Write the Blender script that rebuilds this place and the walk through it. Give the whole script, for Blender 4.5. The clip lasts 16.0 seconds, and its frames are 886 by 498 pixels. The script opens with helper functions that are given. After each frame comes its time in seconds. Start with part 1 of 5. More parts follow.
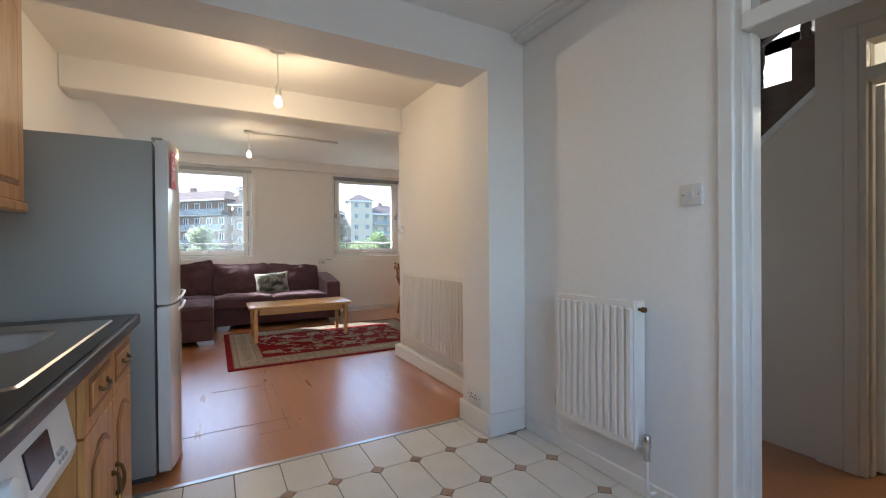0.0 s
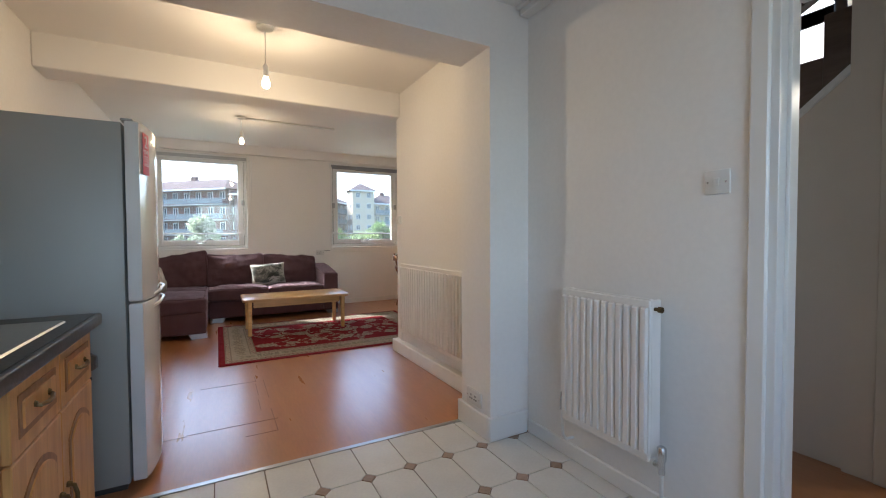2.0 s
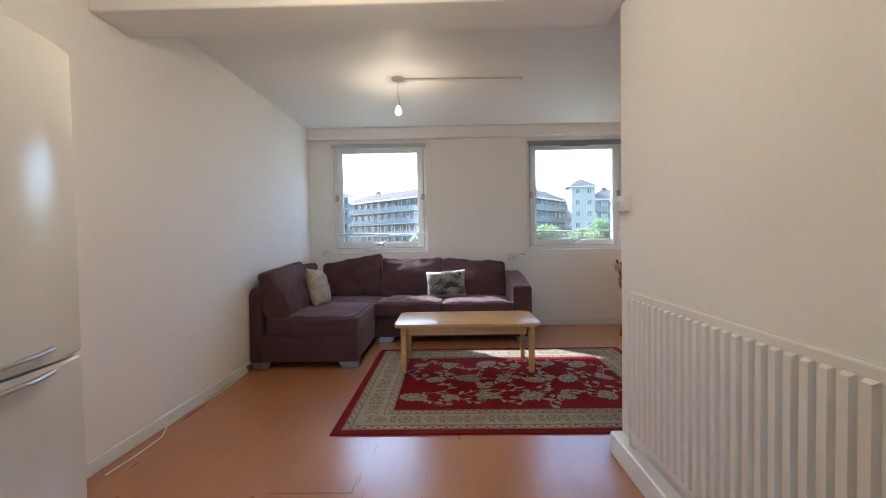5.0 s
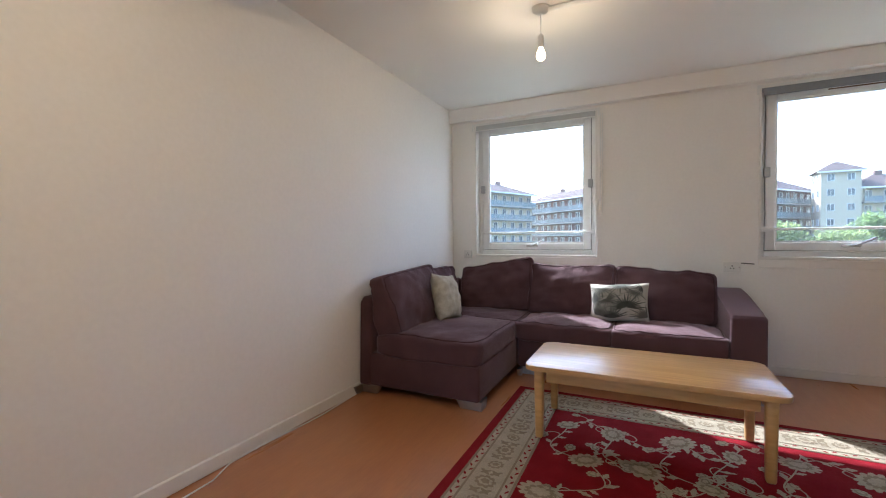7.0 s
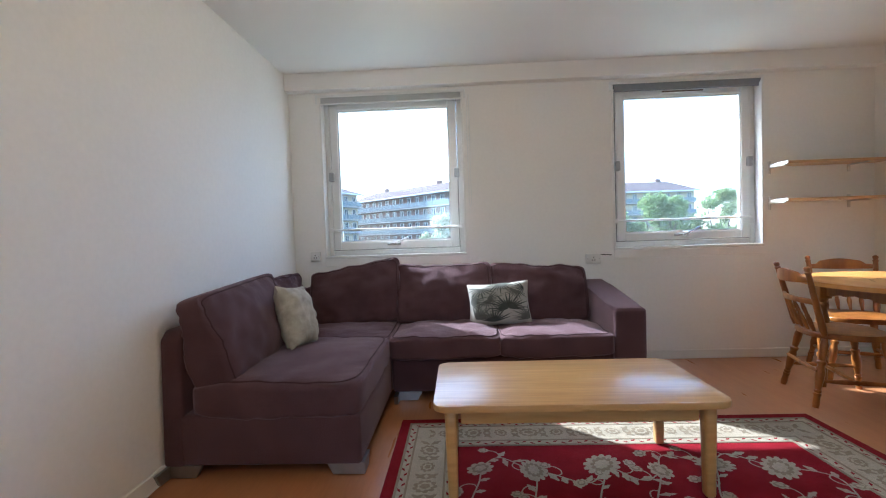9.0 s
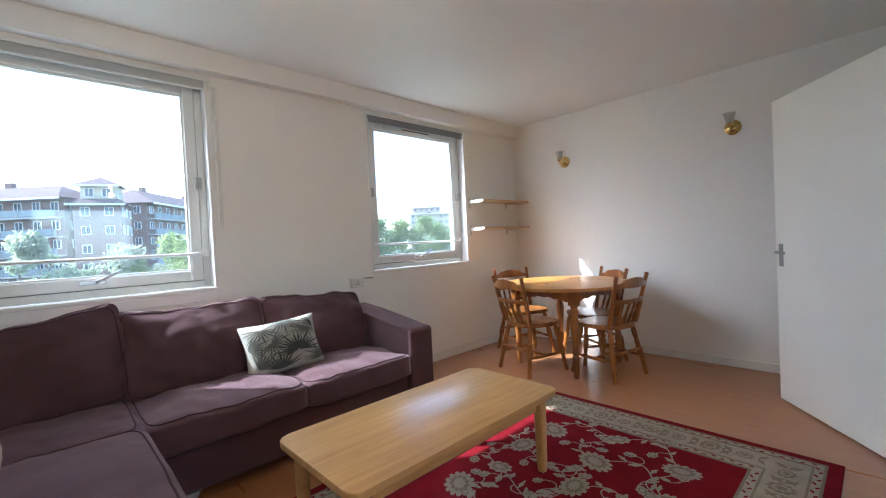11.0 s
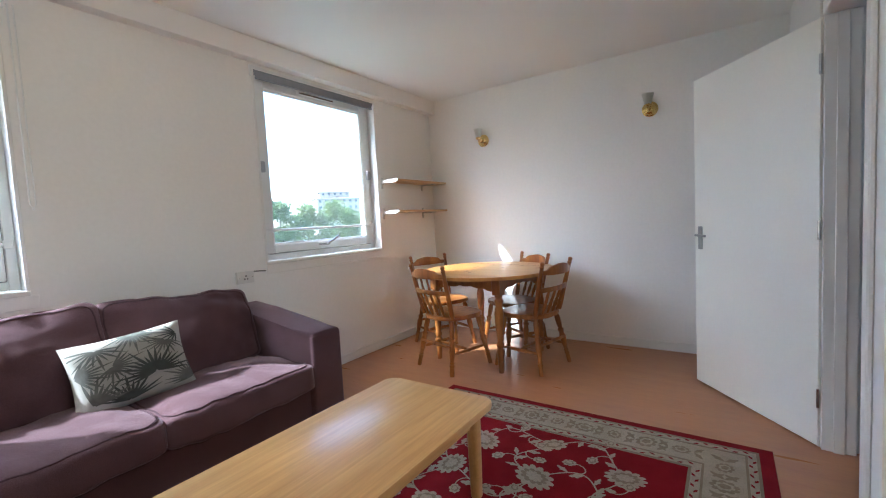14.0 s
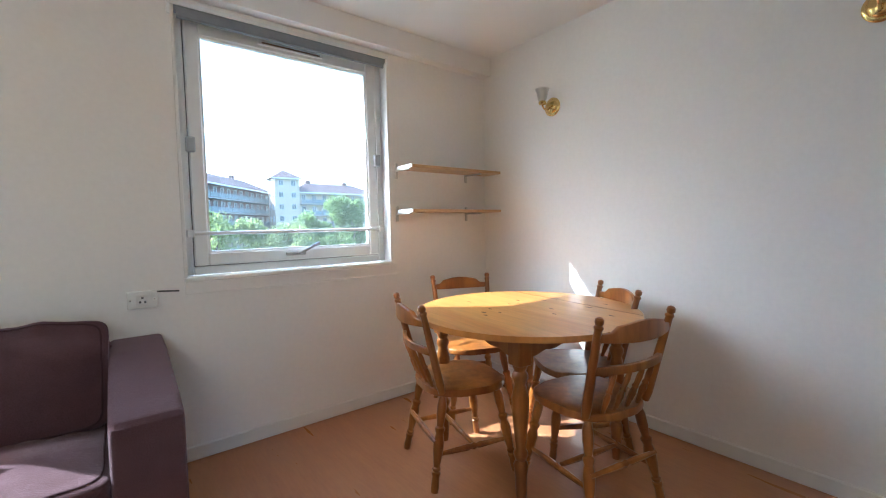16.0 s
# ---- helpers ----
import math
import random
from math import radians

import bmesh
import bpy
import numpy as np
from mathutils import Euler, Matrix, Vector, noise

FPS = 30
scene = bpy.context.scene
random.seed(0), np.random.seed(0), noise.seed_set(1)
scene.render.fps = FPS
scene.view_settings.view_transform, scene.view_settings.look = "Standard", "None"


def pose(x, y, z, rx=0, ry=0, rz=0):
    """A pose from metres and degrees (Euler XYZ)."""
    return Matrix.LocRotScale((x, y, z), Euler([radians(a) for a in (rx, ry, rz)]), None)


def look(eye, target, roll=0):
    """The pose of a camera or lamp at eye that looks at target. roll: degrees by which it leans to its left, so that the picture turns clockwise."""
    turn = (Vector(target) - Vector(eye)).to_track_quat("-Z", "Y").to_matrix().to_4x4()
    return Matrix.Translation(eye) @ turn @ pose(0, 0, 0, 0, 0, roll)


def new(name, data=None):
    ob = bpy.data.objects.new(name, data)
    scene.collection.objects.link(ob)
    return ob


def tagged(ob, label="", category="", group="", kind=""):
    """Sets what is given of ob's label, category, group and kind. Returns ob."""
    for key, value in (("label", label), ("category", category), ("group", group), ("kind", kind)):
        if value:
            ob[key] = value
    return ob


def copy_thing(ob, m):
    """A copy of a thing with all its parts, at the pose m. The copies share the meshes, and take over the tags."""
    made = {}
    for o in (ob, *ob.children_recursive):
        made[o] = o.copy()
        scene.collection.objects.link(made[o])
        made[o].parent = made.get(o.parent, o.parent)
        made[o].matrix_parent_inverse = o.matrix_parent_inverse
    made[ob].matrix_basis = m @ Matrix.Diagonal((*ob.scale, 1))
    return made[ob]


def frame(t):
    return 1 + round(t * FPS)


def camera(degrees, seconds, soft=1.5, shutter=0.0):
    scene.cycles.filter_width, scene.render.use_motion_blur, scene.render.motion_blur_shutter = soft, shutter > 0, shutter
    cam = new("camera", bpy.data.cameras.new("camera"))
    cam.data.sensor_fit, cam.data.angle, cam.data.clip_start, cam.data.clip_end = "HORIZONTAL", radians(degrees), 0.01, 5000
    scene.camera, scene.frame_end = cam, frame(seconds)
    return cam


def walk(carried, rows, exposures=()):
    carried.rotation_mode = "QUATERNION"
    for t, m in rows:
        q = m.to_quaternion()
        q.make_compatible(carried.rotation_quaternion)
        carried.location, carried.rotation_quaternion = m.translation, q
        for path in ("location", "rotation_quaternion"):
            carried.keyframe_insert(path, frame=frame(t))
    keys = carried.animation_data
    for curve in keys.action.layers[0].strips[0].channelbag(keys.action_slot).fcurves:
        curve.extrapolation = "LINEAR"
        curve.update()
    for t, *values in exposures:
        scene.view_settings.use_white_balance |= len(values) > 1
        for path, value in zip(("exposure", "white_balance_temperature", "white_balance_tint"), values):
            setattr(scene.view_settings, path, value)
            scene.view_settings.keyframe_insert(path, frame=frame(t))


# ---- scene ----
cam = camera(93.4, 16.0, soft=1.1)
PATH = [
    (0, (-1.773, -0.289, 1.106), (-0.812, 1.465, 1.093), -0.5),
    (0.5, (-1.762, -0.313, 1.111), (-0.699, 1.381, 1.101), -0.7),
    (1, (-1.749, -0.331, 1.104), (-0.652, 1.341, 1.088), -0.7),
    (1.5, (-1.735, -0.297, 1.099), (-0.675, 1.399, 1.063), -0.6),
    (2, (-1.672, -0.152, 1.115), (-0.72, 1.605, 1.055), -0.3),
    (2.5, (-1.571, 0.018, 1.123), (-0.764, 1.847, 1.047), -0.0),
    (3, (-1.454, 0.221, 1.124), (-0.812, 2.114, 1.036), 0.1),
    (3.5, (-1.354, 0.47, 1.114), (-0.87, 2.408, 1.033), -0.2),
    (6, (-0.844, 2.24, 1.129), (-1.303, 4.186, 1.091), -1.0),
    (6.5, (-0.858, 2.475, 1.117), (-1.547, 4.352, 1.083), -0.8),
    (7, (-0.838, 2.635, 1.122), (-1.709, 4.435, 1.072), -0.5),
    (7.5, (-0.821, 2.778, 1.132), (-1.757, 4.543, 1.058), -0.7),
    (8, (-0.893, 2.923, 1.124), (-1.742, 4.731, 1.03), -0.9),
    (8.5, (-1.116, 3.056, 1.116), (-1.664, 4.977, 1.025), -1.5),
    (9, (-1.309, 3.238, 1.109), (-1.387, 5.235, 1.04), -1.9),
    (9.5, (-1.485, 3.411, 1.159), (-1.071, 5.367, 1.083), -2.1),
    (10, (-1.711, 3.561, 1.186), (-0.831, 5.356, 1.124), -2.4),
    (12.5, (-2.263, 3.897, 1.189), (-0.697, 5.139, 1.12), -3.0),
    (13, (-2.228, 3.948, 1.184), (-0.636, 5.155, 1.09), -3.2),
    (13.5, (-2.048, 4.021, 1.184), (-0.424, 5.182, 1.063), -3.2),
    (14, (-1.764, 4.066, 1.18), (-0.115, 5.19, 1.045), -3.0),
    (14.5, (-1.422, 4.146, 1.166), (0.247, 5.241, 1.045), -2.8),
    (15, (-1.026, 4.178, 1.165), (0.603, 5.334, 1.05), -2.4),
    (15.5, (-0.649, 4.214, 1.167), (0.858, 5.524, 1.063), -1.9),
    (16, (-0.27, 4.325, 1.191), (0.957, 5.9, 1.078), -1.2),
]
walk(cam, [(t, look(eye, target, roll)) for t, eye, target, roll in PATH],
     exposures=[(0, 2.92, 5650, 7), (3.5, 2.84, 5700, 6), (6, 3.0, 4950, 5), (6.5, 2.98, 5150, 6), (7, 2.98, 5350, 7), (8.5, 3.02, 5050, 4), (10, 3.06, 5050, 4), (12.5, 3.1, 5200, 4), (14, 3.2, 4980, 3), (15, 3.28, 4900, 3), (16, 3.22, 5000, 2)])

# ---- light ----
world = bpy.data.worlds.new("sky")
scene.world = world
world.use_nodes = True
wn = world.node_tree.nodes
sky = wn.new("ShaderNodeTexSky")
sky.sky_type = "NISHITA"
sky.sun_disc = False
sky.sun_elevation = radians(41)
sky.sun_rotation = radians(-49)
sky.air_density, sky.dust_density = 1.0, 2.0
wn["Background"].inputs["Strength"].default_value = 0.15
world.node_tree.links.new(sky.outputs["Color"], wn["Background"].inputs["Color"])


def lamp(name, kind, energy, color, m, size=None, size_y=None, angle=None, radius=None):
    data = bpy.data.lights.new(name, kind)
    data.energy, data.color = energy, color
    if size:
        data.shape, data.size, data.size_y = "RECTANGLE", size, size_y or size
    if angle:
        data.angle = radians(angle)
    if radius:
        data.shadow_soft_size = radius
    ob = new(name, data)
    ob.matrix_world = m
    return ob


lamp("sun", "SUN", 1.6, (1.0, 0.95, 0.88), look((-11.5, 10, 13.3), (0, 0, 0)), angle=0.6)
# added fill at an unseen, assumed window, to brighten the kitchen
lamp("kitchen_fill_light", "AREA", 1.3, (0.97, 0.98, 0.98), pose(-1.4, -1.62, 1.6, 90, 0, 0), size=1.5, size_y=1.1)
LAMP_WHITE = (1.0, 0.7, 0.4)
lamp("bulb_light", "POINT", 2.6, LAMP_WHITE, pose(-1.37, 2.82, 2.03), radius=0.03)
lamp("bulb_light", "POINT", 0.9, LAMP_WHITE, pose(-1.40, 5.16, 2.12), radius=0.03)
lamp("bulb_light", "POINT", 2.4, (1.0, 0.86, 0.62), pose(1.9, -0.2, 2.1), radius=0.05)

# ---- materials ----


def mat(name, color, rough=0.6, metal=0.0, vary=0.06, scale=3.0, grain=0.0, grain_scale=120.0, bump=0.0, bump_scale=150.0,
        stretch=(1, 1, 1), second=None, coat=0.0, emit=None, spec=0.5, island=0.0, sheen=0.0):
    """A surface with variation at two scales: broad mottling and fine grain, with relief."""
    m = bpy.data.materials.new(name)
    m.use_nodes = True
    nt = m.node_tree
    n, l = nt.nodes, nt.links
    b = n["Principled BSDF"]
    b.inputs["Roughness"].default_value = rough
    b.inputs["Metallic"].default_value = metal
    b.inputs["Coat Weight"].default_value = coat
    b.inputs["Coat Roughness"].default_value = rough * 0.7
    b.inputs["Specular IOR Level"].default_value = spec
    b.inputs["Sheen Weight"].default_value = sheen
    b.inputs["Sheen Roughness"].default_value = 0.4
    b.inputs["Sheen Tint"].default_value = (0.75, 0.6, 0.66, 1)
    tc = n.new("ShaderNodeTexCoord")
    mp = n.new("ShaderNodeMapping")
    mp.inputs["Scale"].default_value = stretch
    l.new(tc.outputs["Object"], mp.inputs["Vector"])
    big = n.new("ShaderNodeTexNoise")
    big.inputs["Scale"].default_value = scale
    big.inputs["Detail"].default_value = 4
    l.new(mp.outputs["Vector"], big.inputs["Vector"])
    fine = n.new("ShaderNodeTexNoise")
    fine.inputs["Scale"].default_value = grain_scale
    fine.inputs["Detail"].default_value = 3
    l.new(mp.outputs["Vector"], fine.inputs["Vector"])
    ramp = n.new("ShaderNodeMapRange")
    ramp.inputs["From Min"].default_value, ramp.inputs["From Max"].default_value = 0.3, 0.7
    ramp.inputs["To Min"].default_value, ramp.inputs["To Max"].default_value = 0.0, 1.0
    l.new(big.outputs["Fac"], ramp.inputs["Value"])
    mix = n.new("ShaderNodeMix")
    mix.data_type = "RGBA"
    lo = second or tuple(c * (1 - vary) for c in color)
    mix.inputs["A"].default_value = (*color, 1)
    mix.inputs["B"].default_value = (*lo, 1)
    l.new(ramp.outputs["Result"], mix.inputs["Factor"])
    col = mix.outputs["Result"]
    if grain:
        g = n.new("ShaderNodeMapRange")
        g.inputs["From Min"].default_value, g.inputs["From Max"].default_value = 0.3, 0.7
        g.inputs["To Min"].default_value, g.inputs["To Max"].default_value = 1 - grain, 1 + grain
        l.new(fine.outputs["Fac"], g.inputs["Value"])
        hsv = n.new("ShaderNodeHueSaturation")
        l.new(g.outputs["Result"], hsv.inputs["Value"])
        l.new(col, hsv.inputs["Color"])
        col = hsv.outputs["Color"]
    if island:
        oi = n.new("ShaderNodeObjectInfo")
        g = n.new("ShaderNodeMapRange")
        g.inputs["To Min"].default_value, g.inputs["To Max"].default_value = 1 - island, 1 + island
        l.new(oi.outputs["Random"], g.inputs["Value"])
        hsv = n.new("ShaderNodeHueSaturation")
        l.new(g.outputs["Result"], hsv.inputs["Value"])
        l.new(col, hsv.inputs["Color"])
        col = hsv.outputs["Color"]
    l.new(col, b.inputs["Base Color"])
    rr = n.new("ShaderNodeMapRange")
    rr.inputs["To Min"].default_value, rr.inputs["To Max"].default_value = max(0.02, rough * 0.85), min(1, rough * 1.15)
    l.new(big.outputs["Fac"], rr.inputs["Value"])
    l.new(rr.outputs["Result"], b.inputs["Roughness"])
    if bump:
        bt = n.new("ShaderNodeTexNoise")
        bt.inputs["Scale"].default_value = bump_scale
        bt.inputs["Detail"].default_value = 4
        l.new(mp.outputs["Vector"], bt.inputs["Vector"])
        bp = n.new("ShaderNodeBump")
        bp.inputs["Strength"].default_value = bump
        bp.inputs["Distance"].default_value = 0.004
        l.new(bt.outputs["Fac"], bp.inputs["Height"])
        l.new(bp.outputs["Normal"], b.inputs["Normal"])
    if emit:
        b.inputs["Emission Color"].default_value = (*emit[0], 1)
        b.inputs["Emission Strength"].default_value = emit[1]
    return m


def glass_mat(name, color=(1, 1, 1), rough=0.0):
    m = bpy.data.materials.new(name)
    m.use_nodes = True
    b = m.node_tree.nodes["Principled BSDF"]
    b.inputs["Base Color"].default_value = (*color, 1)
    b.inputs["Roughness"].default_value = rough
    b.inputs["Transmission Weight"].default_value = 1.0
    b.inputs["IOR"].default_value = 1.45
    return m


def hazy_glass(name):
    """Clear glass with a thin translucent film added to imitate the glare's pale haze."""
    m = glass_mat(name)
    nt = m.node_tree
    film = nt.nodes.new("ShaderNodeBsdfTranslucent")
    film.inputs["Color"].default_value = (0.9, 0.93, 0.95, 1)
    mx = nt.nodes.new("ShaderNodeMixShader")
    veil_noise = nt.nodes.new("ShaderNodeTexNoise")
    veil_noise.inputs["Scale"].default_value = 3.0
    rg = nt.nodes.new("ShaderNodeMapRange")
    rg.inputs["To Min"].default_value, rg.inputs["To Max"].default_value = 0.007, 0.015
    nt.links.new(veil_noise.outputs["Fac"], rg.inputs["Value"])
    nt.links.new(rg.outputs["Result"], mx.inputs["Fac"])
    nt.links.new(nt.nodes["Principled BSDF"].outputs["BSDF"], mx.inputs[1])
    nt.links.new(film.outputs["BSDF"], mx.inputs[2])
    nt.links.new(mx.outputs["Shader"], nt.nodes["Material Output"].inputs["Surface"])
    return m


WALL = mat("wall_paint", (0.86, 0.842, 0.81), 0.7, vary=0.03, scale=1.2, grain=0.015, grain_scale=40, bump=0.12, bump_scale=60)
CEIL = mat("ceiling_paint", (0.86, 0.845, 0.82), 0.55, vary=0.03, scale=0.9, bump=0.15, bump_scale=35)
TRIM = mat("gloss_white", (0.80, 0.79, 0.76), 0.32, vary=0.04, scale=5, bump=0.05, bump_scale=40)
# wall white darkened to beige: the hall's shade is in this colour
HALL_SHADE = mat("shaded_hall_paint", (0.68, 0.60, 0.50), 0.7, vary=0.05, scale=2, bump=0.1, bump_scale=60)
DOORW = mat("door_paint", (0.89, 0.875, 0.80), 0.38, vary=0.04, scale=1.5, grain=0.01, grain_scale=60, bump=0.05, bump_scale=30)
UPVC = mat("white_plastic", (0.80, 0.81, 0.80), 0.3, vary=0.04, scale=6)
RADI = mat("radiator_enamel", (0.82, 0.80, 0.76), 0.35, vary=0.04, scale=6)
CHROME = mat("chrome", (0.62, 0.62, 0.62), 0.22, 1.0, vary=0.1, scale=20)
STEEL = mat("brushed_steel", (0.58, 0.58, 0.57), 0.3, 1.0, vary=0.08, scale=8, grain=0.06, grain_scale=200, stretch=(1, 30, 1))
BRASS = mat("polished_brass", (0.78, 0.57, 0.22), 0.2, 1.0, vary=0.12, scale=25)
OLDBRASS = mat("old_brass", (0.17, 0.12, 0.06), 0.4, 1.0, vary=0.3, scale=40)
LAMINATE = mat("laminate_floor", (0.44, 0.195, 0.078), 0.29, vary=0.2, scale=2.2, grain=0.05, grain_scale=14, stretch=(6, 0.8, 1),
               second=(0.40, 0.17, 0.076), coat=0.25)
GROOVE = mat("dark_joint", (0.16, 0.08, 0.045), 0.8, vary=0.3, scale=30)
FOOT = mat("dull_chrome", (0.40, 0.40, 0.40), 0.42, 1.0, vary=0.1, scale=20)
TILE = mat("cream_tile", (0.72, 0.70, 0.64), 0.22, vary=0.06, scale=6, grain=0.03, grain_scale=70, island=0.03)
TILE_B = mat("brown_inset_tile", (0.37, 0.25, 0.17), 0.3, vary=0.2, scale=40, grain=0.1, grain_scale=160, island=0.1)
GROUT = mat("grout", (0.25, 0.19, 0.14), 0.9, vary=0.3, scale=12)
GLASS = glass_mat("window_glass")
HAZY = hazy_glass("hazy_window_glass")

# ---- mesh helpers ----


def box(bm, x0, x1, y0, y1, z0, z1, bevel=0.0, seg=1):
    m = Matrix.Translation(((x0 + x1) / 2, (y0 + y1) / 2, (z0 + z1) / 2)) @ Matrix.Diagonal((abs(x1 - x0), abs(y1 - y0), abs(z1 - z0), 1))
    vs = bmesh.ops.create_cube(bm, size=1, matrix=m)["verts"]
    if bevel:
        es = list({e for v in vs for e in v.link_edges})
        bmesh.ops.bevel(bm, geom=es, offset=bevel, segments=seg, affect="EDGES", profile=0.5)
    return bm


def boxes(*list_of, bevel=0.0, seg=1):
    bm = bmesh.new()
    for b in list_of:
        box(bm, *b, bevel=bevel, seg=seg)
    return bm


def lathe(bm, profile, n=16, m=None):
    """Turned shape about z from (radius, height) pairs."""
    m = m or Matrix()
    rings = []
    for r, z in profile:
        rings.append([bm.verts.new(m @ Vector((r * math.cos(2 * math.pi * i / n), r * math.sin(2 * math.pi * i / n), z))) for i in range(n)])
    for a, b in zip(rings, rings[1:]):
        for i in range(n):
            bm.faces.new((a[i], a[(i + 1) % n], b[(i + 1) % n], b[i]))
    bm.faces.new(rings[0][::-1])
    bm.faces.new(rings[-1])
    return bm


def tube(bm, pts, r, n=8, closed=False):
    """Round bar along points."""
    pts = [Vector(p) for p in pts]
    rings = []
    last = None
    for i, p in enumerate(pts):
        a = pts[i - 1] if i or closed else p
        b = pts[(i + 1) % len(pts)] if i < len(pts) - 1 or closed else p
        d = (b - a).normalized()
        if last is None:
            u = d.orthogonal().normalized()
        else:
            u = (last - d * last.dot(d)).normalized()
        last = u
        v = d.cross(u)
        rings.append([bm.verts.new(p + r * (math.cos(2 * math.pi * k / n) * u + math.sin(2 * math.pi * k / n) * v)) for k in range(n)])
    pairs = list(zip(rings, rings[1:])) + ([(rings[-1], rings[0])] if closed else [])
    for a, b in pairs:
        for k in range(n):
            bm.faces.new((a[k], a[(k + 1) % n], b[(k + 1) % n], b[k]))
    if not closed:
        bm.faces.new(rings[0][::-1])
        bm.faces.new(rings[-1])
    return bm


def prism(bm, outline, h, m=None):
    """A flat outline in xy raised by h."""
    m = m or Matrix()
    lo = [bm.verts.new(m @ Vector((x, y, 0))) for x, y in outline]
    hi = [bm.verts.new(m @ Vector((x, y, h))) for x, y in outline]
    k = len(lo)
    bm.faces.new(lo[::-1])
    bm.faces.new(hi)
    for i in range(k):
        bm.faces.new((lo[i], lo[(i + 1) % k], hi[(i + 1) % k], hi[i]))
    return bm


def mesh(name, bm, material, smooth=False):
    bmesh.ops.recalc_face_normals(bm, faces=bm.faces)
    me = bpy.data.meshes.new(name)
    bm.to_mesh(me)
    bm.free()
    me.materials.append(material)
    if smooth:
        me.polygons.foreach_set("use_smooth", [True] * len(me.polygons))
        me.set_sharp_from_angle(angle=radians(40))
    return me


def part(name, bm, material, parent, label="", smooth=False):
    ob = new(name, mesh(name, bm, material, smooth) if not isinstance(bm, bpy.types.Mesh) else bm)
    ob.parent = parent
    if label:
        ob["label"] = label
    return ob


def thing(name, label, category, m=None, group=""):
    ob = new(name)
    ob.empty_display_size = 0.1
    if m is not None:
        ob.matrix_world = m
    return tagged(ob, label, category, group)


def structure(name, bm, material, label, category, smooth=False):
    return tagged(new(name, mesh(name, bm, material, smooth)), label, category, kind="structure")


# ---- the shell ----
WX, EX, NY = -2.73, 2.10, 6.80
CZ, KZ = 2.488, 2.37
W1, W2 = (-2.455, -1.255), (0.0, 1.205)
SILL, HEAD = 0.94, 2.33

structure("wall_north", boxes(
    (WX - 0.15, EX + 0.15, NY, NY + 0.25, -0.1, SILL), (WX - 0.15, EX + 0.15, NY, NY + 0.25, HEAD, 2.7),
    (WX - 0.15, W1[0], NY, NY + 0.25, SILL, HEAD), (W1[1], W2[0], NY, NY + 0.25, SILL, HEAD), (W2[1], EX + 0.15, NY, NY + 0.25, SILL, HEAD)),
    WALL, "white painted window wall with two openings", "wall")
structure("wall_west", boxes((WX - 0.15, WX, -1.75, NY, -0.1, 2.7)), WALL, "plain white painted wall beside the corner sofa", "wall")
structure("wall_east", boxes((EX, EX + 0.15, 3.58, NY, -0.1, 2.7)), WALL, "white painted wall behind the dining table", "wall")
DX0, DX1 = 0.05, 0.83
structure("wall_doorway", boxes((-0.10, DX0, 3.58, 3.695, -0.1, 2.7), (DX1, EX, 3.58, 3.695, -0.1, 2.7), (DX0, DX1, 3.58, 3.695, 2.40, 2.7)),
          WALL, "white painted wall with the open door to the hall", "wall")
structure("wall_partition", boxes((-0.10, 0.02, 2.0, 3.58, -0.1, 2.7)), WALL, "white painted wall behind the long radiator", "wall")
KD0, KD1 = -0.28, 0.53
structure("wall_kitchen", boxes((-0.12, 0.0, -1.6, KD0, -0.1, 2.7), (-0.12, 0.0, KD1, 1.70, -0.1, 2.7), (-0.12, 0.0, KD0, KD1, 2.40, 2.7)),
          WALL, "white painted kitchen wall with a hall doorway", "wall")
structure("wall_south", boxes((WX, -0.12, -1.75, -1.6, -0.1, 1.0), (WX, -0.12, -1.75, -1.6, 2.2, 2.7), (WX, -2.2, -1.75, -1.6, 1.0, 2.2),
          (-0.6, -0.12, -1.75, -1.6, 1.0, 2.2)), WALL, "white painted kitchen end wall with an assumed window opening", "wall")
structure("pillar", boxes((-0.38, 0.0, 1.70, 2.0, 0.0, 2.12)), WALL, "white painted pier beside the wide kitchen opening", "pillar")
structure("beam_lintel", boxes((WX, 0.0, 1.70, 2.0, 2.12, 2.7)), WALL, "white painted lintel beam over the wide kitchen opening", "beam")
structure("beam_middle", boxes((WX, -0.10, 3.60, 3.88, 2.26, CZ + 0.02), bevel=0.012, seg=3), CEIL, "white painted ceiling beam across the living room", "beam")
structure("beam_window", boxes((WX, EX, 6.72, NY, 2.35, CZ)), CEIL, "white painted boxed beam above the windows", "beam")
structure("ceiling", boxes((WX, EX, 2.0, NY, CZ, CZ + 0.1)), CEIL, "white painted living room ceiling", "ceiling")
structure("ceiling_kitchen", boxes((WX, -0.12, -1.6, 1.70, KZ, KZ + 0.1)), CEIL, "white painted kitchen ceiling", "ceiling")
floor = structure("floor", boxes((WX, EX, 2.0, NY, -0.1, 0.0)),
                  LAMINATE, "orange-brown wood laminate floor with a soft sheen", "floor")
floor_k = structure("floor_kitchen", boxes((WX, -0.12, -1.6, 2.0, -0.1, -0.006)), GROUT, "cream octagon tiled floor with brown insets", "floor")
structure("floor_threshold", boxes((-2.74, -0.38, 1.985, 2.015, 0.0005, 0.004), bevel=0.0015), STEEL, "thin metal strip between tiles and laminate", "trim")

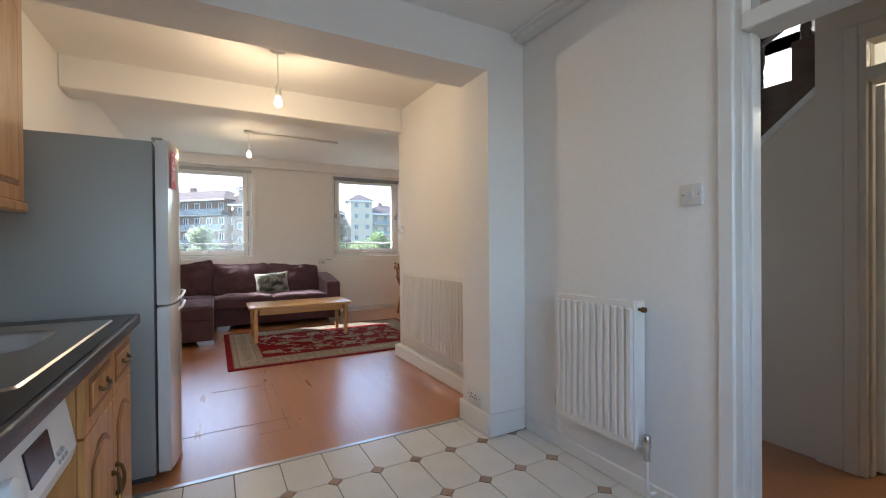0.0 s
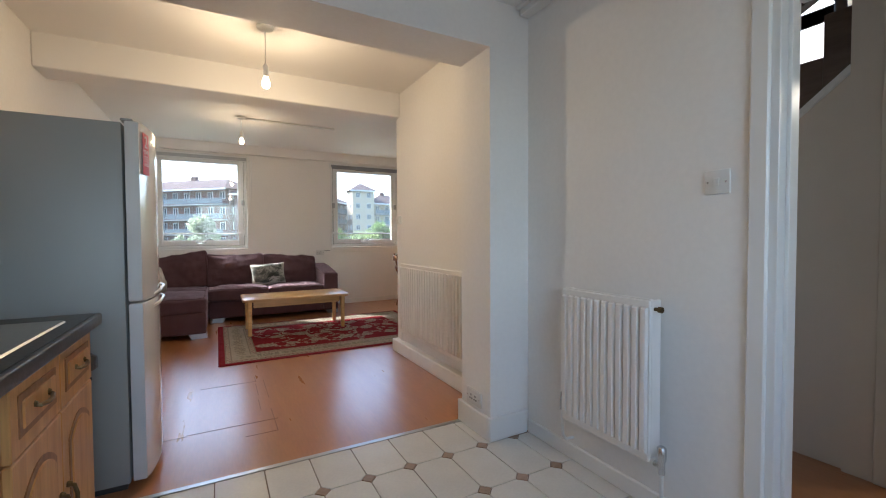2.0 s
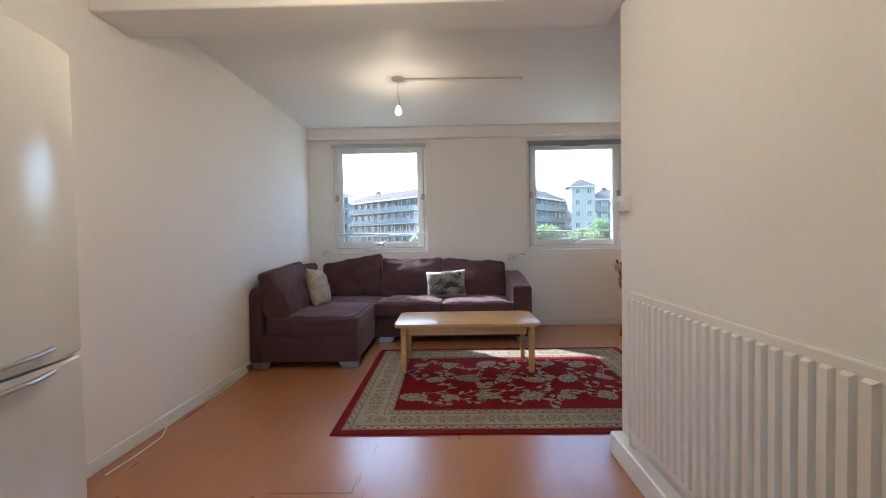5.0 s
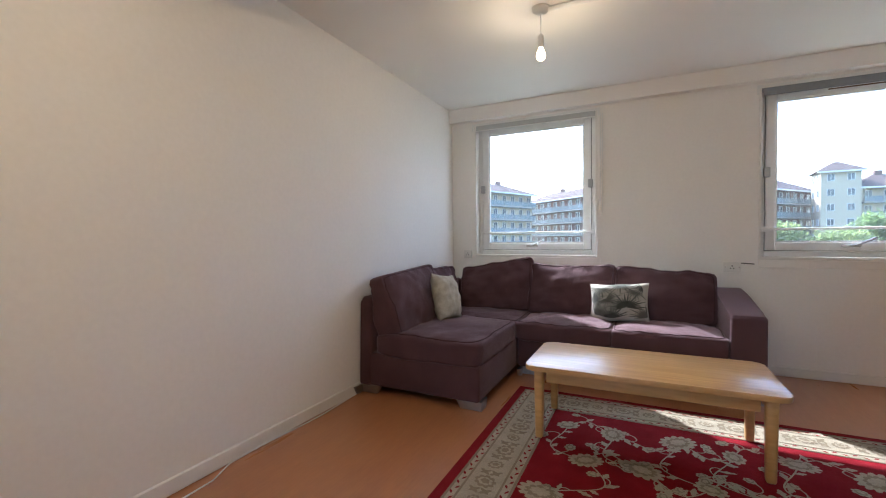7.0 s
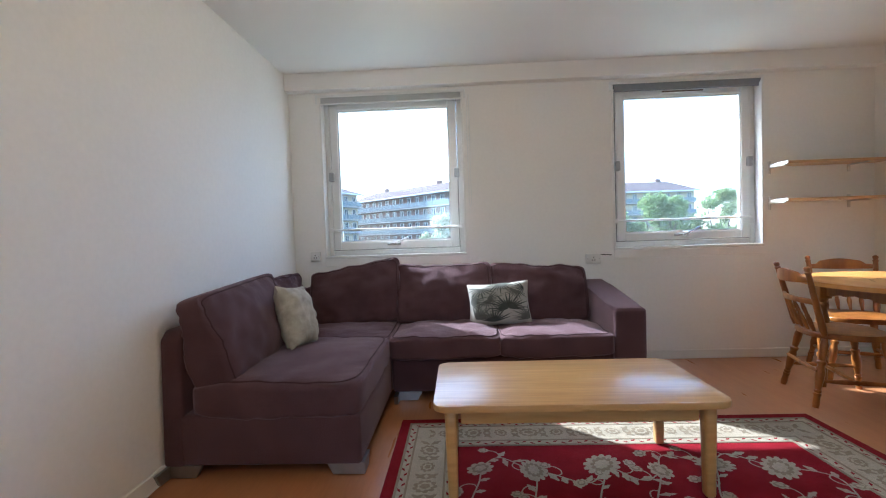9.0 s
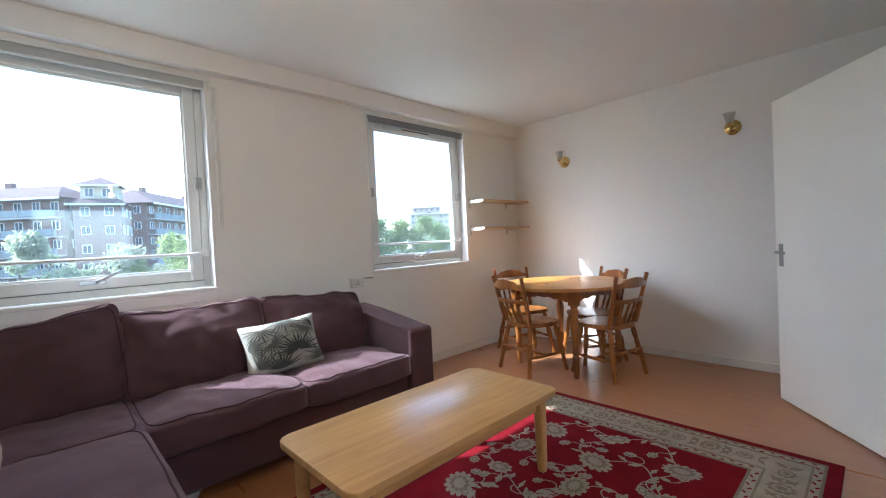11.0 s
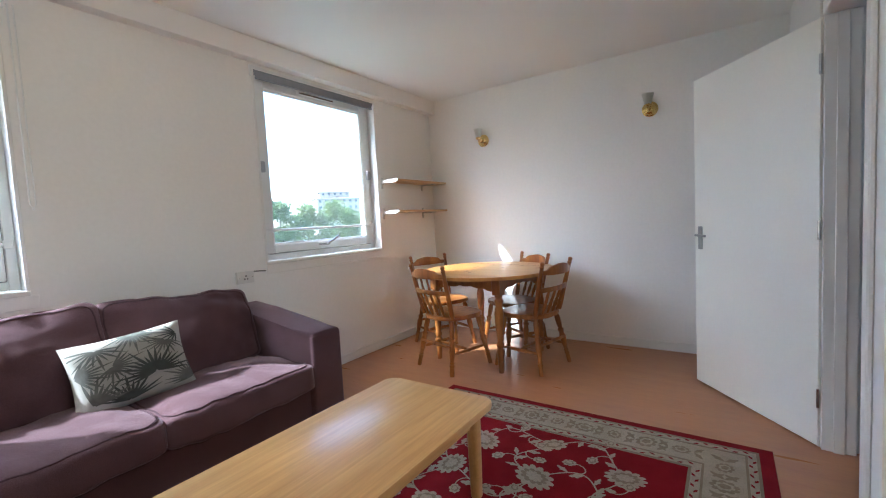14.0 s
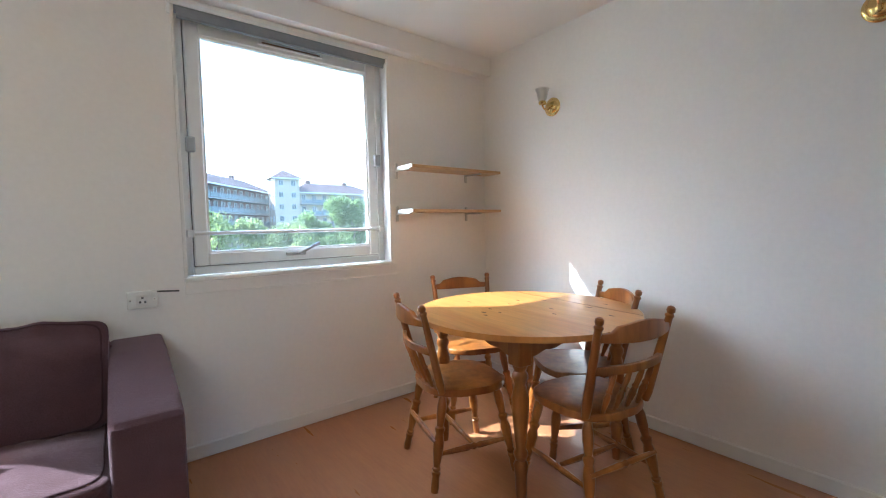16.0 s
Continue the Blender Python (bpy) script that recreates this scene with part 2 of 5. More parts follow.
# hall and the room across it
structure("floor_hall", boxes((-0.12, 1.0, -1.2, 1.995, -0.1, -0.002)), LAMINATE, "orange-brown laminate hall floor", "floor")
# the gap over the stairs is added to let sky light into the stairwell
structure("ceiling_hall", boxes((0.0, 1.25, -1.35, 3.58, 2.50, 2.60), (1.25, 1.85, -1.35, 0.95, 2.50, 2.60), (1.25, 1.85, 1.75, 3.58, 2.50, 2.60), (1.85, 3.4, -1.35, 3.58, 2.50, 2.60)), HALL_SHADE, "hall ceiling with its dimness put into the colour", "ceiling")
structure("wall_hall_south", boxes((0.0, 3.4, -1.35, -1.2, -0.1, 2.7)), HALL_SHADE, "plain painted hall end wall", "wall")
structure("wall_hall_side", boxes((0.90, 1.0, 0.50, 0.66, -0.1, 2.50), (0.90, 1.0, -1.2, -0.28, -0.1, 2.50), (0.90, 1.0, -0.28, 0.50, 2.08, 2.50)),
          HALL_SHADE, "hall wall with a doorway, shade put into its beige colour", "wall")
bm = bmesh.new()
prism(bm, [(0.66, 0.0), (2.88, 0.0), (0.66, 1.867)], 0.06,
      Matrix(((0, 0, 1, 0.92), (1, 0, 0, 0), (0, 1, 0, 0), (0, 0, 0, 1))))
structure("wall_stair", bm, HALL_SHADE, "beige panel that closes the side of the stairs", "wall")
structure("wall_stair_back", boxes((1.85, 1.95, 0.66, 3.58, -0.1, 2.7), (1.0, 1.85, 0.60, 0.66, -0.1, 2.7)), WALL, "pale wall beyond the stairs", "wall")
structure("wall_far_room", boxes((3.3, 3.4, -1.2, 0.60, -0.1, 2.7), (1.95, 3.4, 0.60, 0.70, -0.1, 2.7)), WALL, "cream painted walls of the tiled room", "wall")
structure("floor_far_room", boxes((1.0, 3.3, -1.2, 0.60, -0.1, -0.004)), GROUT, "tiled floor of the room across the hall", "floor")
structure("wall_hall_east", boxes((2.0, 2.1, 2.0, 3.58, -0.1, 2.7)), HALL_SHADE, "plain wall that closes the hall", "wall")
# ---- skirting and joinery ----


def skirting(name, runs):
    """Runs of (x0, x1, y0, y1) along a wall."""
    bm = bmesh.new()
    for x0, x1, y0, y1 in runs:
        box(bm, x0, x1, y0, y1, 0.0, 0.075, bevel=0.005)
    structure(name, bm, TRIM, "white gloss painted wooden skirting board", "baseboard")


skirting("baseboard_west", [(WX, WX + 0.016, 2.66, 6.784)])
skirting("baseboard_north", [(WX, EX, 6.784, NY)])
skirting("baseboard_east", [(EX - 0.016, EX, 3.695, 6.784)])
skirting("baseboard_doorway", [(0.90, EX - 0.016, 3.695, 3.711)])
skirting("baseboard_kitchen", [(-0.136, -0.12, 0.58, 1.684)])
structure("baseboard_partition", boxes((-0.165, -0.10, 2.02, 3.69, 0.0, 0.115), bevel=0.006), TRIM, "deep white skirting under the long radiator", "baseboard")
structure("baseboard_pillar", boxes((-0.40, -0.136, 1.68, 1.70, 0.0, 0.13), (-0.40, -0.38, 1.70, 2.02, 0.0, 0.13), (-0.38, -0.165, 2.0, 2.02, 0.0, 0.13), bevel=0.006),
          TRIM, "deep white skirting round the pier", "baseboard")
# a white cable lies along the skirting
bm = bmesh.new()
tube(bm, [(WX + 0.03 + 0.012 * math.sin(i * 0.9) + (0.05 if i < 4 else 0), 3.5 + i * 0.13, 0.006) for i in range(14)], 0.004, 6)
cable = thing("cable", "thin white cable lying along the skirting", "cable")
part("cord", bm, UPVC, cable, smooth=True)

# lifted laminate joints
SEAM = mat("laminate_joint", (0.30, 0.135, 0.07), 0.5, vary=0.3, scale=30)
for k, (x0, x1, y0, y1) in enumerate([(-1.84, -1.36, 2.573, 2.579), (-1.80, -1.42, 3.357, 3.362), (-1.383, -1.378, 2.40, 2.75), (-1.443, -1.439, 2.75, 2.95),
                                      (-1.375, -1.371, 2.95, 3.37), (-1.435, -1.431, 3.05, 3.3), (-1.55, -1.38, 2.40, 2.404), (-1.43, -1.425, 3.36, 3.48),
                                      (-1.95, -1.84, 2.560, 2.565)]):
    part("joint", boxes((x0, x1, y0, y1, -0.001, 0.0012)), SEAM, floor)


def door_frame(name, axis, a0, a1, p0, p1, top, ttop, wall_mat=TRIM):
    """A lining with a glazed transom and architraves round an opening from a0 to a1 in a wall from p0 to p1."""
    def b(u0, u1, v0, v1, z0, z1):
        return (u0, u1, v0, v1, z0, z1) if axis == "x" else (v0, v1, u0, u1, z0, z1)
    ob = tagged(new(name), "white gloss door frame with a glazed transom above", "door frame", kind="structure")
    part("lining", boxes(b(a0, a0 + 0.03, p0 - 0.004, p1 + 0.004, 0, ttop), b(a1 - 0.03, a1, p0 - 0.004, p1 + 0.004, 0, ttop),
                         b(a0 + 0.03, a1 - 0.03, p0 - 0.004, p1 + 0.004, ttop - 0.03, ttop), bevel=0.002), wall_mat, ob)
    part("stop", boxes(b(a0 + 0.03, a0 + 0.042, (p0 + p1) / 2 - 0.02, (p0 + p1) / 2 + 0.02, 0, top),
                       b(a1 - 0.042, a1 - 0.03, (p0 + p1) / 2 - 0.02, (p0 + p1) / 2 + 0.02, 0, top), bevel=0.002), wall_mat, ob)
    part("transom_bar", boxes(b(a0 + 0.03, a1 - 0.03, p0 - 0.012, p1 + 0.012, top, top + 0.06), bevel=0.004), wall_mat, ob)
    g = part("transom_pane", boxes(b(a0 + 0.03, a1 - 0.03, (p0 + p1) / 2 - 0.003, (p0 + p1) / 2 + 0.003, top + 0.06, ttop - 0.03)), GLASS, ob)
    g.visible_shadow = False
    for q0, q1 in ((p0 - 0.018, p0 - 0.0005), (p1 + 0.0005, p1 + 0.018)):
        part("architrave", boxes(b(a0 - 0.05, a0 + 0.006, q0, q1, 0, ttop + 0.05), b(a1 - 0.006, a1 + 0.05, q0, q1, 0, ttop + 0.05),
                                 b(a0 + 0.006, a1 - 0.006, q0, q1, ttop - 0.006, ttop + 0.05), bevel=0.005), wall_mat, ob)
    return ob


door_frame("door_frame_living", "x", DX0, DX1, 3.58, 3.695, 2.0, 2.40)
door_frame("door_frame_kitchen", "y", KD0, KD1, -0.12, 0.0, 1.86, 2.28)
door_frame("door_frame_far_room", "y", -0.28, 0.50, 0.90, 1.0, 1.86, 2.08, HALL_SHADE)


def lever_handle(parent, x, z, y, sgn, metal):
    """Lever on a backplate on the face at y of a leaf that runs along x."""
    h = part("door_handle", boxes((x - 0.02, x + 0.02, y, y + sgn * 0.006, z - 0.075, z + 0.075), bevel=0.0025), metal, parent, "metal lever handle")
    bm = bmesh.new()
    tube(bm, [(x, y, z + 0.02), (x, y + sgn * 0.035, z + 0.02), (x - 0.012, y + sgn * 0.045, z + 0.02), (x - 0.10, y + sgn * 0.045, z + 0.017)], 0.008, 8)
    part("lever", bm, metal, h, smooth=True)


def door_leaf(name, label, m, width, height, metal):
    """A flush leaf from its hinge along x, thickness in y."""
    ob = tagged(new(name), label, "door", kind="structure")
    ob.matrix_world = m
    part("leaf", boxes((0.0, width, -0.04, 0.0, 0.008, height), bevel=0.002), DOORW, ob)
    for s, y in ((1, 0.0), (-1, -0.04)):
        lever_handle(ob, width - 0.055, 0.98, y, s, metal)
    part("latch_plate", boxes((width - 0.0005, width + 0.001, -0.032, -0.008, 0.9, 1.06)), metal, ob)
    for z in (0.2, 1.0, 1.75):
        bm = bmesh.new()
        lathe(bm, [(0.006, z), (0.006, z + 0.09)], 8, Matrix.Translation((-0.004, 0.005, 0)))
        part("hinge", bm, CHROME, ob)
    return ob


door_leaf("door_1", "white flush door standing half open into the room", pose(0.815, 3.71, 0, 0, 0, 38.0), 0.86, 2.0, FOOT)
door_leaf("door_2", "white flush door standing open in the tiled room", pose(1.0, 0.475, 0, 0, 0, -2.0), 0.74, 1.85, OLDBRASS)

# ---- windows ----


CATCH = mat("grey_catch_plastic", (0.42, 0.44, 0.46), 0.4, vary=0.08, scale=30)
SEAL = mat("dark_rubber_seal", (0.07, 0.07, 0.075), 0.6, vary=0.2, scale=20)


def window(name, x0, x1, vent):
    ob = tagged(new(name), "white plastic tilt window with a restrictor bar", "window", kind="structure")
    y0, y1 = 6.885, 6.955
    z0, z1 = SILL + 0.012, HEAD
    f = 0.045
    part("window_frame", boxes((x0, x0 + f, y0, y1, z0, z1), (x1 - f, x1, y0, y1, z0, z1), (x0 + f, x1 - f, y0, y1, z0, z0 + f), (x0 + f, x1 - f, y0, y1, z1 - f, z1), bevel=0.005), UPVC, ob)
    c = 0.068
    a0, a1, b0, b1 = x0 + f + 0.004, x1 - f - 0.004, z0 + f + 0.004, z1 - f - 0.004
    sash = part("casement", boxes((a0, a0 + c, y0 - 0.012, y1 - 0.02, b0, b1), (a1 - c, a1, y0 - 0.012, y1 - 0.02, b0, b1),
                                  (a0 + c, a1 - c, y0 - 0.012, y1 - 0.02, b0, b0 + c), (a0 + c, a1 - c, y0 - 0.012, y1 - 0.02, b1 - c, b1), bevel=0.006), UPVC, ob)
    g = part("pane", boxes((a0 + c - 0.004, a1 - c + 0.004, 6.91, 6.918, b0 + c - 0.004, b1 - c + 0.004)), HAZY, sash, "glass pane with an added veil of glare")
    g.visible_shadow = False
    part("bead", boxes((a0 + c, a0 + c + 0.01, y0 - 0.004, 6.909, b0 + c, b1 - c), (a1 - c - 0.01, a1 - c, y0 - 0.004, 6.909, b0 + c, b1 - c),
                       (a0 + c + 0.01, a1 - c - 0.01, y0 - 0.004, 6.909, b0 + c, b0 + c + 0.01), (a0 + c + 0.01, a1 - c - 0.01, y0 - 0.004, 6.909, b1 - c - 0.01, b1 - c)), UPVC, sash)
    part("seal", boxes((a0 - 0.0035, a0 - 0.0005, y0 + 0.004, y1 - 0.03, b0, b1), (a1 + 0.0005, a1 + 0.0035, y0 + 0.004, y1 - 0.03, b0, b1),
                       (a0, a1, y0 + 0.004, y1 - 0.03, b0 - 0.0035, b0 - 0.0005), (a0, a1, y0 + 0.004, y1 - 0.03, b1 + 0.0005, b1 + 0.0035)), SEAL, ob, "dark rubber seal round the casement")
    bm = bmesh.new()
    tube(bm, [(x0 + 0.03, 6.862, 1.175), (x1 - 0.03, 6.862, 1.175)], 0.010, 10)
    bar = part("restrictor_bar", bm, UPVC, ob, "pale metal safety bar", smooth=True)
    for x in (x0 + 0.035, x1 - 0.035):
        part("bracket", boxes((x - 0.018, x + 0.018, 6.852, 6.885, 1.155, 1.195), bevel=0.004), UPVC, bar)
    xm = (x0 + x1) / 2 - 0.02
    h = part("window_handle", boxes((xm - 0.06, xm + 0.06, 6.862, 6.873, b0 + 0.028, b0 + 0.052), bevel=0.004), CHROME, ob, "grey metal window handle")
    bm = bmesh.new()
    tube(bm, [(xm + 0.02, 6.866, b0 + 0.04), (xm + 0.02, 6.84, b0 + 0.045), (xm + 0.05, 6.83, b0 + 0.06), (xm + 0.13, 6.825, b0 + 0.10)], 0.009, 8)
    part("lever", bm, CHROME, h, smooth=True)
    for x in (x0 + 0.055, x1 - 0.055):
        part("catch", boxes((x - 0.022, x + 0.022, 6.848, 6.885, 1.60, 1.68), bevel=0.008, seg=2), CATCH, ob, "grey plastic pivot catch")
    if vent:
        v = part("trickle_vent", boxes((xm - 0.17, xm + 0.21, 6.862, 6.873, b1 - 0.045, b1 - 0.018), bevel=0.003), UPVC, ob, "slim plastic trickle vent")
        part("slot", boxes((xm - 0.15, xm + 0.19, 6.8605, 6.8625, b1 - 0.037, b1 - 0.028)), GROOVE, v)
    part("window_sill", boxes((x0 - 0.012, x1 + 0.012, 6.786, 6.885, SILL - 0.012, SILL + 0.012), bevel=0.004), TRIM, ob, "white gloss painted sill")
    part("sill_board", boxes((x0 - 0.01, x1 + 0.04, 6.794, 6.80, SILL - 0.075, SILL - 0.012), bevel=0.002), WALL, ob)
    part("reveal_trim", boxes((x1 - 0.004, x1 + 0.012, 6.793, 6.885, SILL + 0.012, HEAD), (x0 - 0.012, x0 + 0.004, 6.793, 6.885, SILL + 0.012, HEAD), bevel=0.002), TRIM, ob)
    return ob


window("window_1", *W1, False)
window("window_2", *W2, True)

BLIND = mat("grey_blind_fabric", (0.50, 0.52, 0.53), 0.8, vary=0.08, scale=30, grain=0.05, grain_scale=300)
BLIND_D = mat("dark_blind_fabric", (0.27, 0.29, 0.32), 0.7, vary=0.08, scale=30, grain=0.05, grain_scale=300)


def blind(x0, x1, fabric, chain, label):
    ob = thing("roller_blind", label, "blind", pose(0, 0, 0))
    bm = bmesh.new()
    tube(bm, [(x0, 6.825, 2.302), (x1, 6.825, 2.302)], 0.025, 14)
    part("roll", bm, fabric, ob, smooth=True)
    part("drop", boxes((x0 + 0.03, x1 - 0.03, 6.7975, 6.799, 2.255, 2.302)), fabric, ob)
    part("bottom_bar", boxes((x0 + 0.03, x1 - 0.03, 6.792, 6.804, 2.242, 2.256), bevel=0.004), UPVC if chain else fabric, ob)
    part("fascia", boxes((x0, x1, 6.788, 6.793, 2.303, 2.325), bevel=0.001), UPVC, ob, "white head rail")
    for x in (x0, x1):
        part("bracket", boxes((x - 0.012, x + 0.004, 6.79, 6.85, 2.255, 2.33), bevel=0.003), UPVC, ob)
    if chain:
        bm = bmesh.new()
        xc = x1 + 0.022
        pts = [(xc - 0.010, 6.78, z) for z in np.linspace(2.27, 1.36, 24)] + [(xc, 6.776, 1.335)] + [(xc + 0.010, 6.78, z) for z in np.linspace(1.36, 2.27, 24)]
        tube(bm, pts, 0.0035, 5)
        for p in pts[::2]:
            bmesh.ops.create_icosphere(bm, subdivisions=1, radius=0.0055, matrix=Matrix.Translation(p))
        part("chain", bm, UPVC, ob, "white bead chain")
    return ob


blind(W1[0] - 0.03, W1[1] + 0.03, BLIND, True, "rolled-up pale grey roller blind with bead chain")
blind(W2[0] - 0.015, W2[1] + 0.01, BLIND_D, False, "rolled-up dark grey roller blind")

# ---- radiators ----


def radiator(name, label, m, length, z0, z1, flutes, double=True, rib=0.018, crown=0.5):
    """A panel radiator along x, face towards -y; its back stands 3 cm off the wall at y = 0."""
    ob = thing(name, label, "radiator", m)
    d = 0.10 if double else 0.07
    out = []
    pitch = length / flutes
    for i in range(flutes):
        a = i * pitch
        out += [(a + pitch * 0.10, -d), (a + pitch * 0.20, -d - rib), (a + pitch * (0.20 + crown), -d - rib), (a + pitch * (0.30 + crown), -d)]
    out += [(length, -d), (length, -d + 0.014), (0, -d + 0.014), (0, -d)]
    bm = bmesh.new()
    prism(bm, out, z1 - z0 - 0.06, Matrix.Translation((0, 0, z0 + 0.03)))
    for v in bm.verts:
        if v.co.y < -d - 0.002:
            v.co.z += 0.008 if v.co.z < (z0 + z1) / 2 else -0.008
    part("front_panel", bm, RADI, ob)
    part("top_seam", boxes((0, length, -d - 0.003, -d + 0.014, z1 - 0.035, z1 - 0.004), bevel=0.006, seg=3), RADI, ob)
    part("bottom_seam", boxes((0, length, -d - 0.003, -d + 0.014, z0, z0 + 0.035), bevel=0.006, seg=3), RADI, ob)
    part("back_panel", boxes((0.01, length - 0.01, -0.045, -0.03, z0, z1 - 0.01), bevel=0.004), RADI, ob)
    bm = bmesh.new()
    for i in range(int(length / 0.022)):
        x = 0.02 + i * 0.022
        box(bm, x, x + 0.012, -d + 0.014, -0.04, z1 - 0.014, z1 - 0.006)
    box(bm, 0.005, length - 0.005, -d + 0.012, -d + 0.016, z1 - 0.02, z1)
    part("top_grille", bm, RADI, ob)
    for x in (-0.001, length - 0.011):
        part("side_panel", boxes((x, x + 0.012, -d + 0.012, -0.03, z0 + 0.01, z1 - 0.004), bevel=0.003), RADI, ob)
    for x in (length * 0.15, length * 0.85):
        part("wall_bracket", boxes((x - 0.02, x + 0.02, -0.032, 0.001, z0 + 0.05, z1 - 0.1)), RADI, ob)
    return ob


def valve(parent, x, z, head):
    """A valve beside the bottom of a radiator, with its pipe down to the floor."""
    bm = bmesh.new()
    tube(bm, [(x * 0.4 if x < 0 else x - 0.03, -0.07, z + 0.03), (x, -0.07, z + 0.03)], 0.011, 10)
    lathe(bm, [(0.013, z), (0.013, z + 0.05), (0.009, z + 0.052)], 12, Matrix.Translation((x, -0.07, 0)))
    v = part("valve", bm, CHROME, parent, "chrome radiator valve", smooth=True)
    bm = bmesh.new()
    lathe(bm, [(0.015, z + 0.05), (0.017, z + 0.06), (0.017, z + 0.10), (0.012, z + 0.106)] if head else [(0.009, z + 0.05), (0.011, z + 0.055), (0.011, z + 0.085), (0.008, z + 0.09)], 14, Matrix.Translation((x, -0.07, 0)))
    part("valve_head", bm, CHROME, v, smooth=True)
    bm = bmesh.new()
    tube(bm, [(x, -0.07, z + 0.01), (x, -0.07, z - 0.12), (x, -0.05, z - 0.15), (x, 0.0, z - 0.155)], 0.0075, 10)
    part("pipe", bm, UPVC, parent, "white painted copper pipe", smooth=True)


r = radiator("radiator", "white fluted panel radiator in the kitchen", pose(-0.12, 1.325, 0, 0, 0, -90), 0.455, 0.235, 0.868, 12, rib=0.013, crown=0.52)
valve(r, -0.03, 0.26, False)
valve(r, 0.49, 0.20, True)
bm = bmesh.new()
tube(bm, [(0.455, -0.07, 0.83), (0.475, -0.07, 0.83)], 0.007, 8)
tube(bm, [(0.472, -0.07, 0.83), (0.487, -0.07, 0.83)], 0.012, 8)
part("bleed_valve", bm, OLDBRASS, r, "small brass bleed valve", smooth=True)
r = radiator("radiator_long", "long white fluted panel radiator beside the pier", pose(-0.10, 3.45, 0, 0, 0, -90), 1.17, 0.22, 0.87, 25, False, rib=0.015, crown=0.46)
bm = bmesh.new()
tube(bm, [(-0.012, -0.05, 0.30), (-0.03, -0.05, 0.29), (-0.03, -0.05, 0.14), (-0.03, -0.03, 0.132)], 0.0075, 10)
part("pipe", bm, UPVC, r, "white painted copper pipe", smooth=True)

# ---- switches and sockets ----
PLATE = mat("switch_plastic", (0.74, 0.73, 0.70), 0.35, vary=0.05, scale=30)
DARKP = mat("dark_plastic", (0.05, 0.05, 0.05), 0.4, vary=0.2, scale=30)
LIVEP = mat("socket_shadow", (0.42, 0.41, 0.40), 0.6, vary=0.1, scale=30)


def wall_plate(name, label, m, w, h, rockers, category="switch", holes=False, depth=0.012):
    """A plate in xz that faces -y."""
    ob = thing(name, label, category, m)
    part("plate", boxes((-w / 2, w / 2, -depth, 0, -h / 2, h / 2), bevel=0.003, seg=2), PLATE, ob, smooth=True)
    for i in range(rockers):
        x = (i - (rockers - 1) / 2) * (w / 3.4 if rockers > 1 else 0)
        if holes:
            p = part("socket_face", boxes((x - 0.022, x + 0.022, -depth - 0.0015, -depth + 0.001, -0.022, 0.022), bevel=0.001), PLATE, ob)
            for hx, hz in ((0, 0.010), (-0.010, -0.010), (0.010, -0.010)):
                part("slot", boxes((x + hx - 0.0045, x + hx + 0.0045, -depth - 0.0025, -depth - 0.001, hz - 0.005, hz + 0.005)), DARKP, p)
        else:
            part("rocker", boxes((x - 0.009, x + 0.009, -depth - 0.004, -depth + 0.001, -0.014, 0.014), bevel=0.0015), PLATE, ob)
    for x in (-w / 2 + 0.012, w / 2 - 0.012):
        bm = bmesh.new()
        lathe(bm, [(0.0035, 0), (0.0035, 0.0012)], 8, Matrix.Translation((x, -depth, 0)) @ Matrix.Rotation(radians(90), 4, "X"))
        part("screw", bm, CHROME, ob)
    return ob


wall_plate("light_switch", "white square dimmer plate on the kitchen wall", pose(-0.12, 0.68, 1.30, 0, 0, -90), 0.084, 0.084, 1)
wall_plate("light_switch", "white double light switch near the wall corner", pose(-0.10, 3.625, 1.275, 0, 0, -90), 0.082, 0.078, 2, depth=0.03)
wall_plate("wall_socket", "white double power socket low on the pier", pose(-0.38, 1.855, 0.19, 0, 0, -90), 0.146, 0.086, 2, "socket", True)
wall_plate("wall_socket", "small white aerial socket beside the window", pose(-2.545, NY, 0.955), 0.08, 0.08, 1, "socket", True, 0.03)
s = wall_plate("wall_socket", "white power socket with a dark plug tip", pose(-0.19, NY, 0.865), 0.12, 0.08, 1, "socket", True, 0.03)
bm = bmesh.new()
tube(bm, [(0.06, -0.03, 0.035), (0.11, -0.035, 0.032), (0.15, -0.03, 0.028)], 0.004, 6)
part("plug_lead", bm, DARKP, s, "black stub of cable", smooth=True)

# ---- ceiling lamps ----
GLOW = mat("glowing_bulb", (1, 0.9, 0.7), 0.2, emit=((1.0, 0.72, 0.38), 2.2))


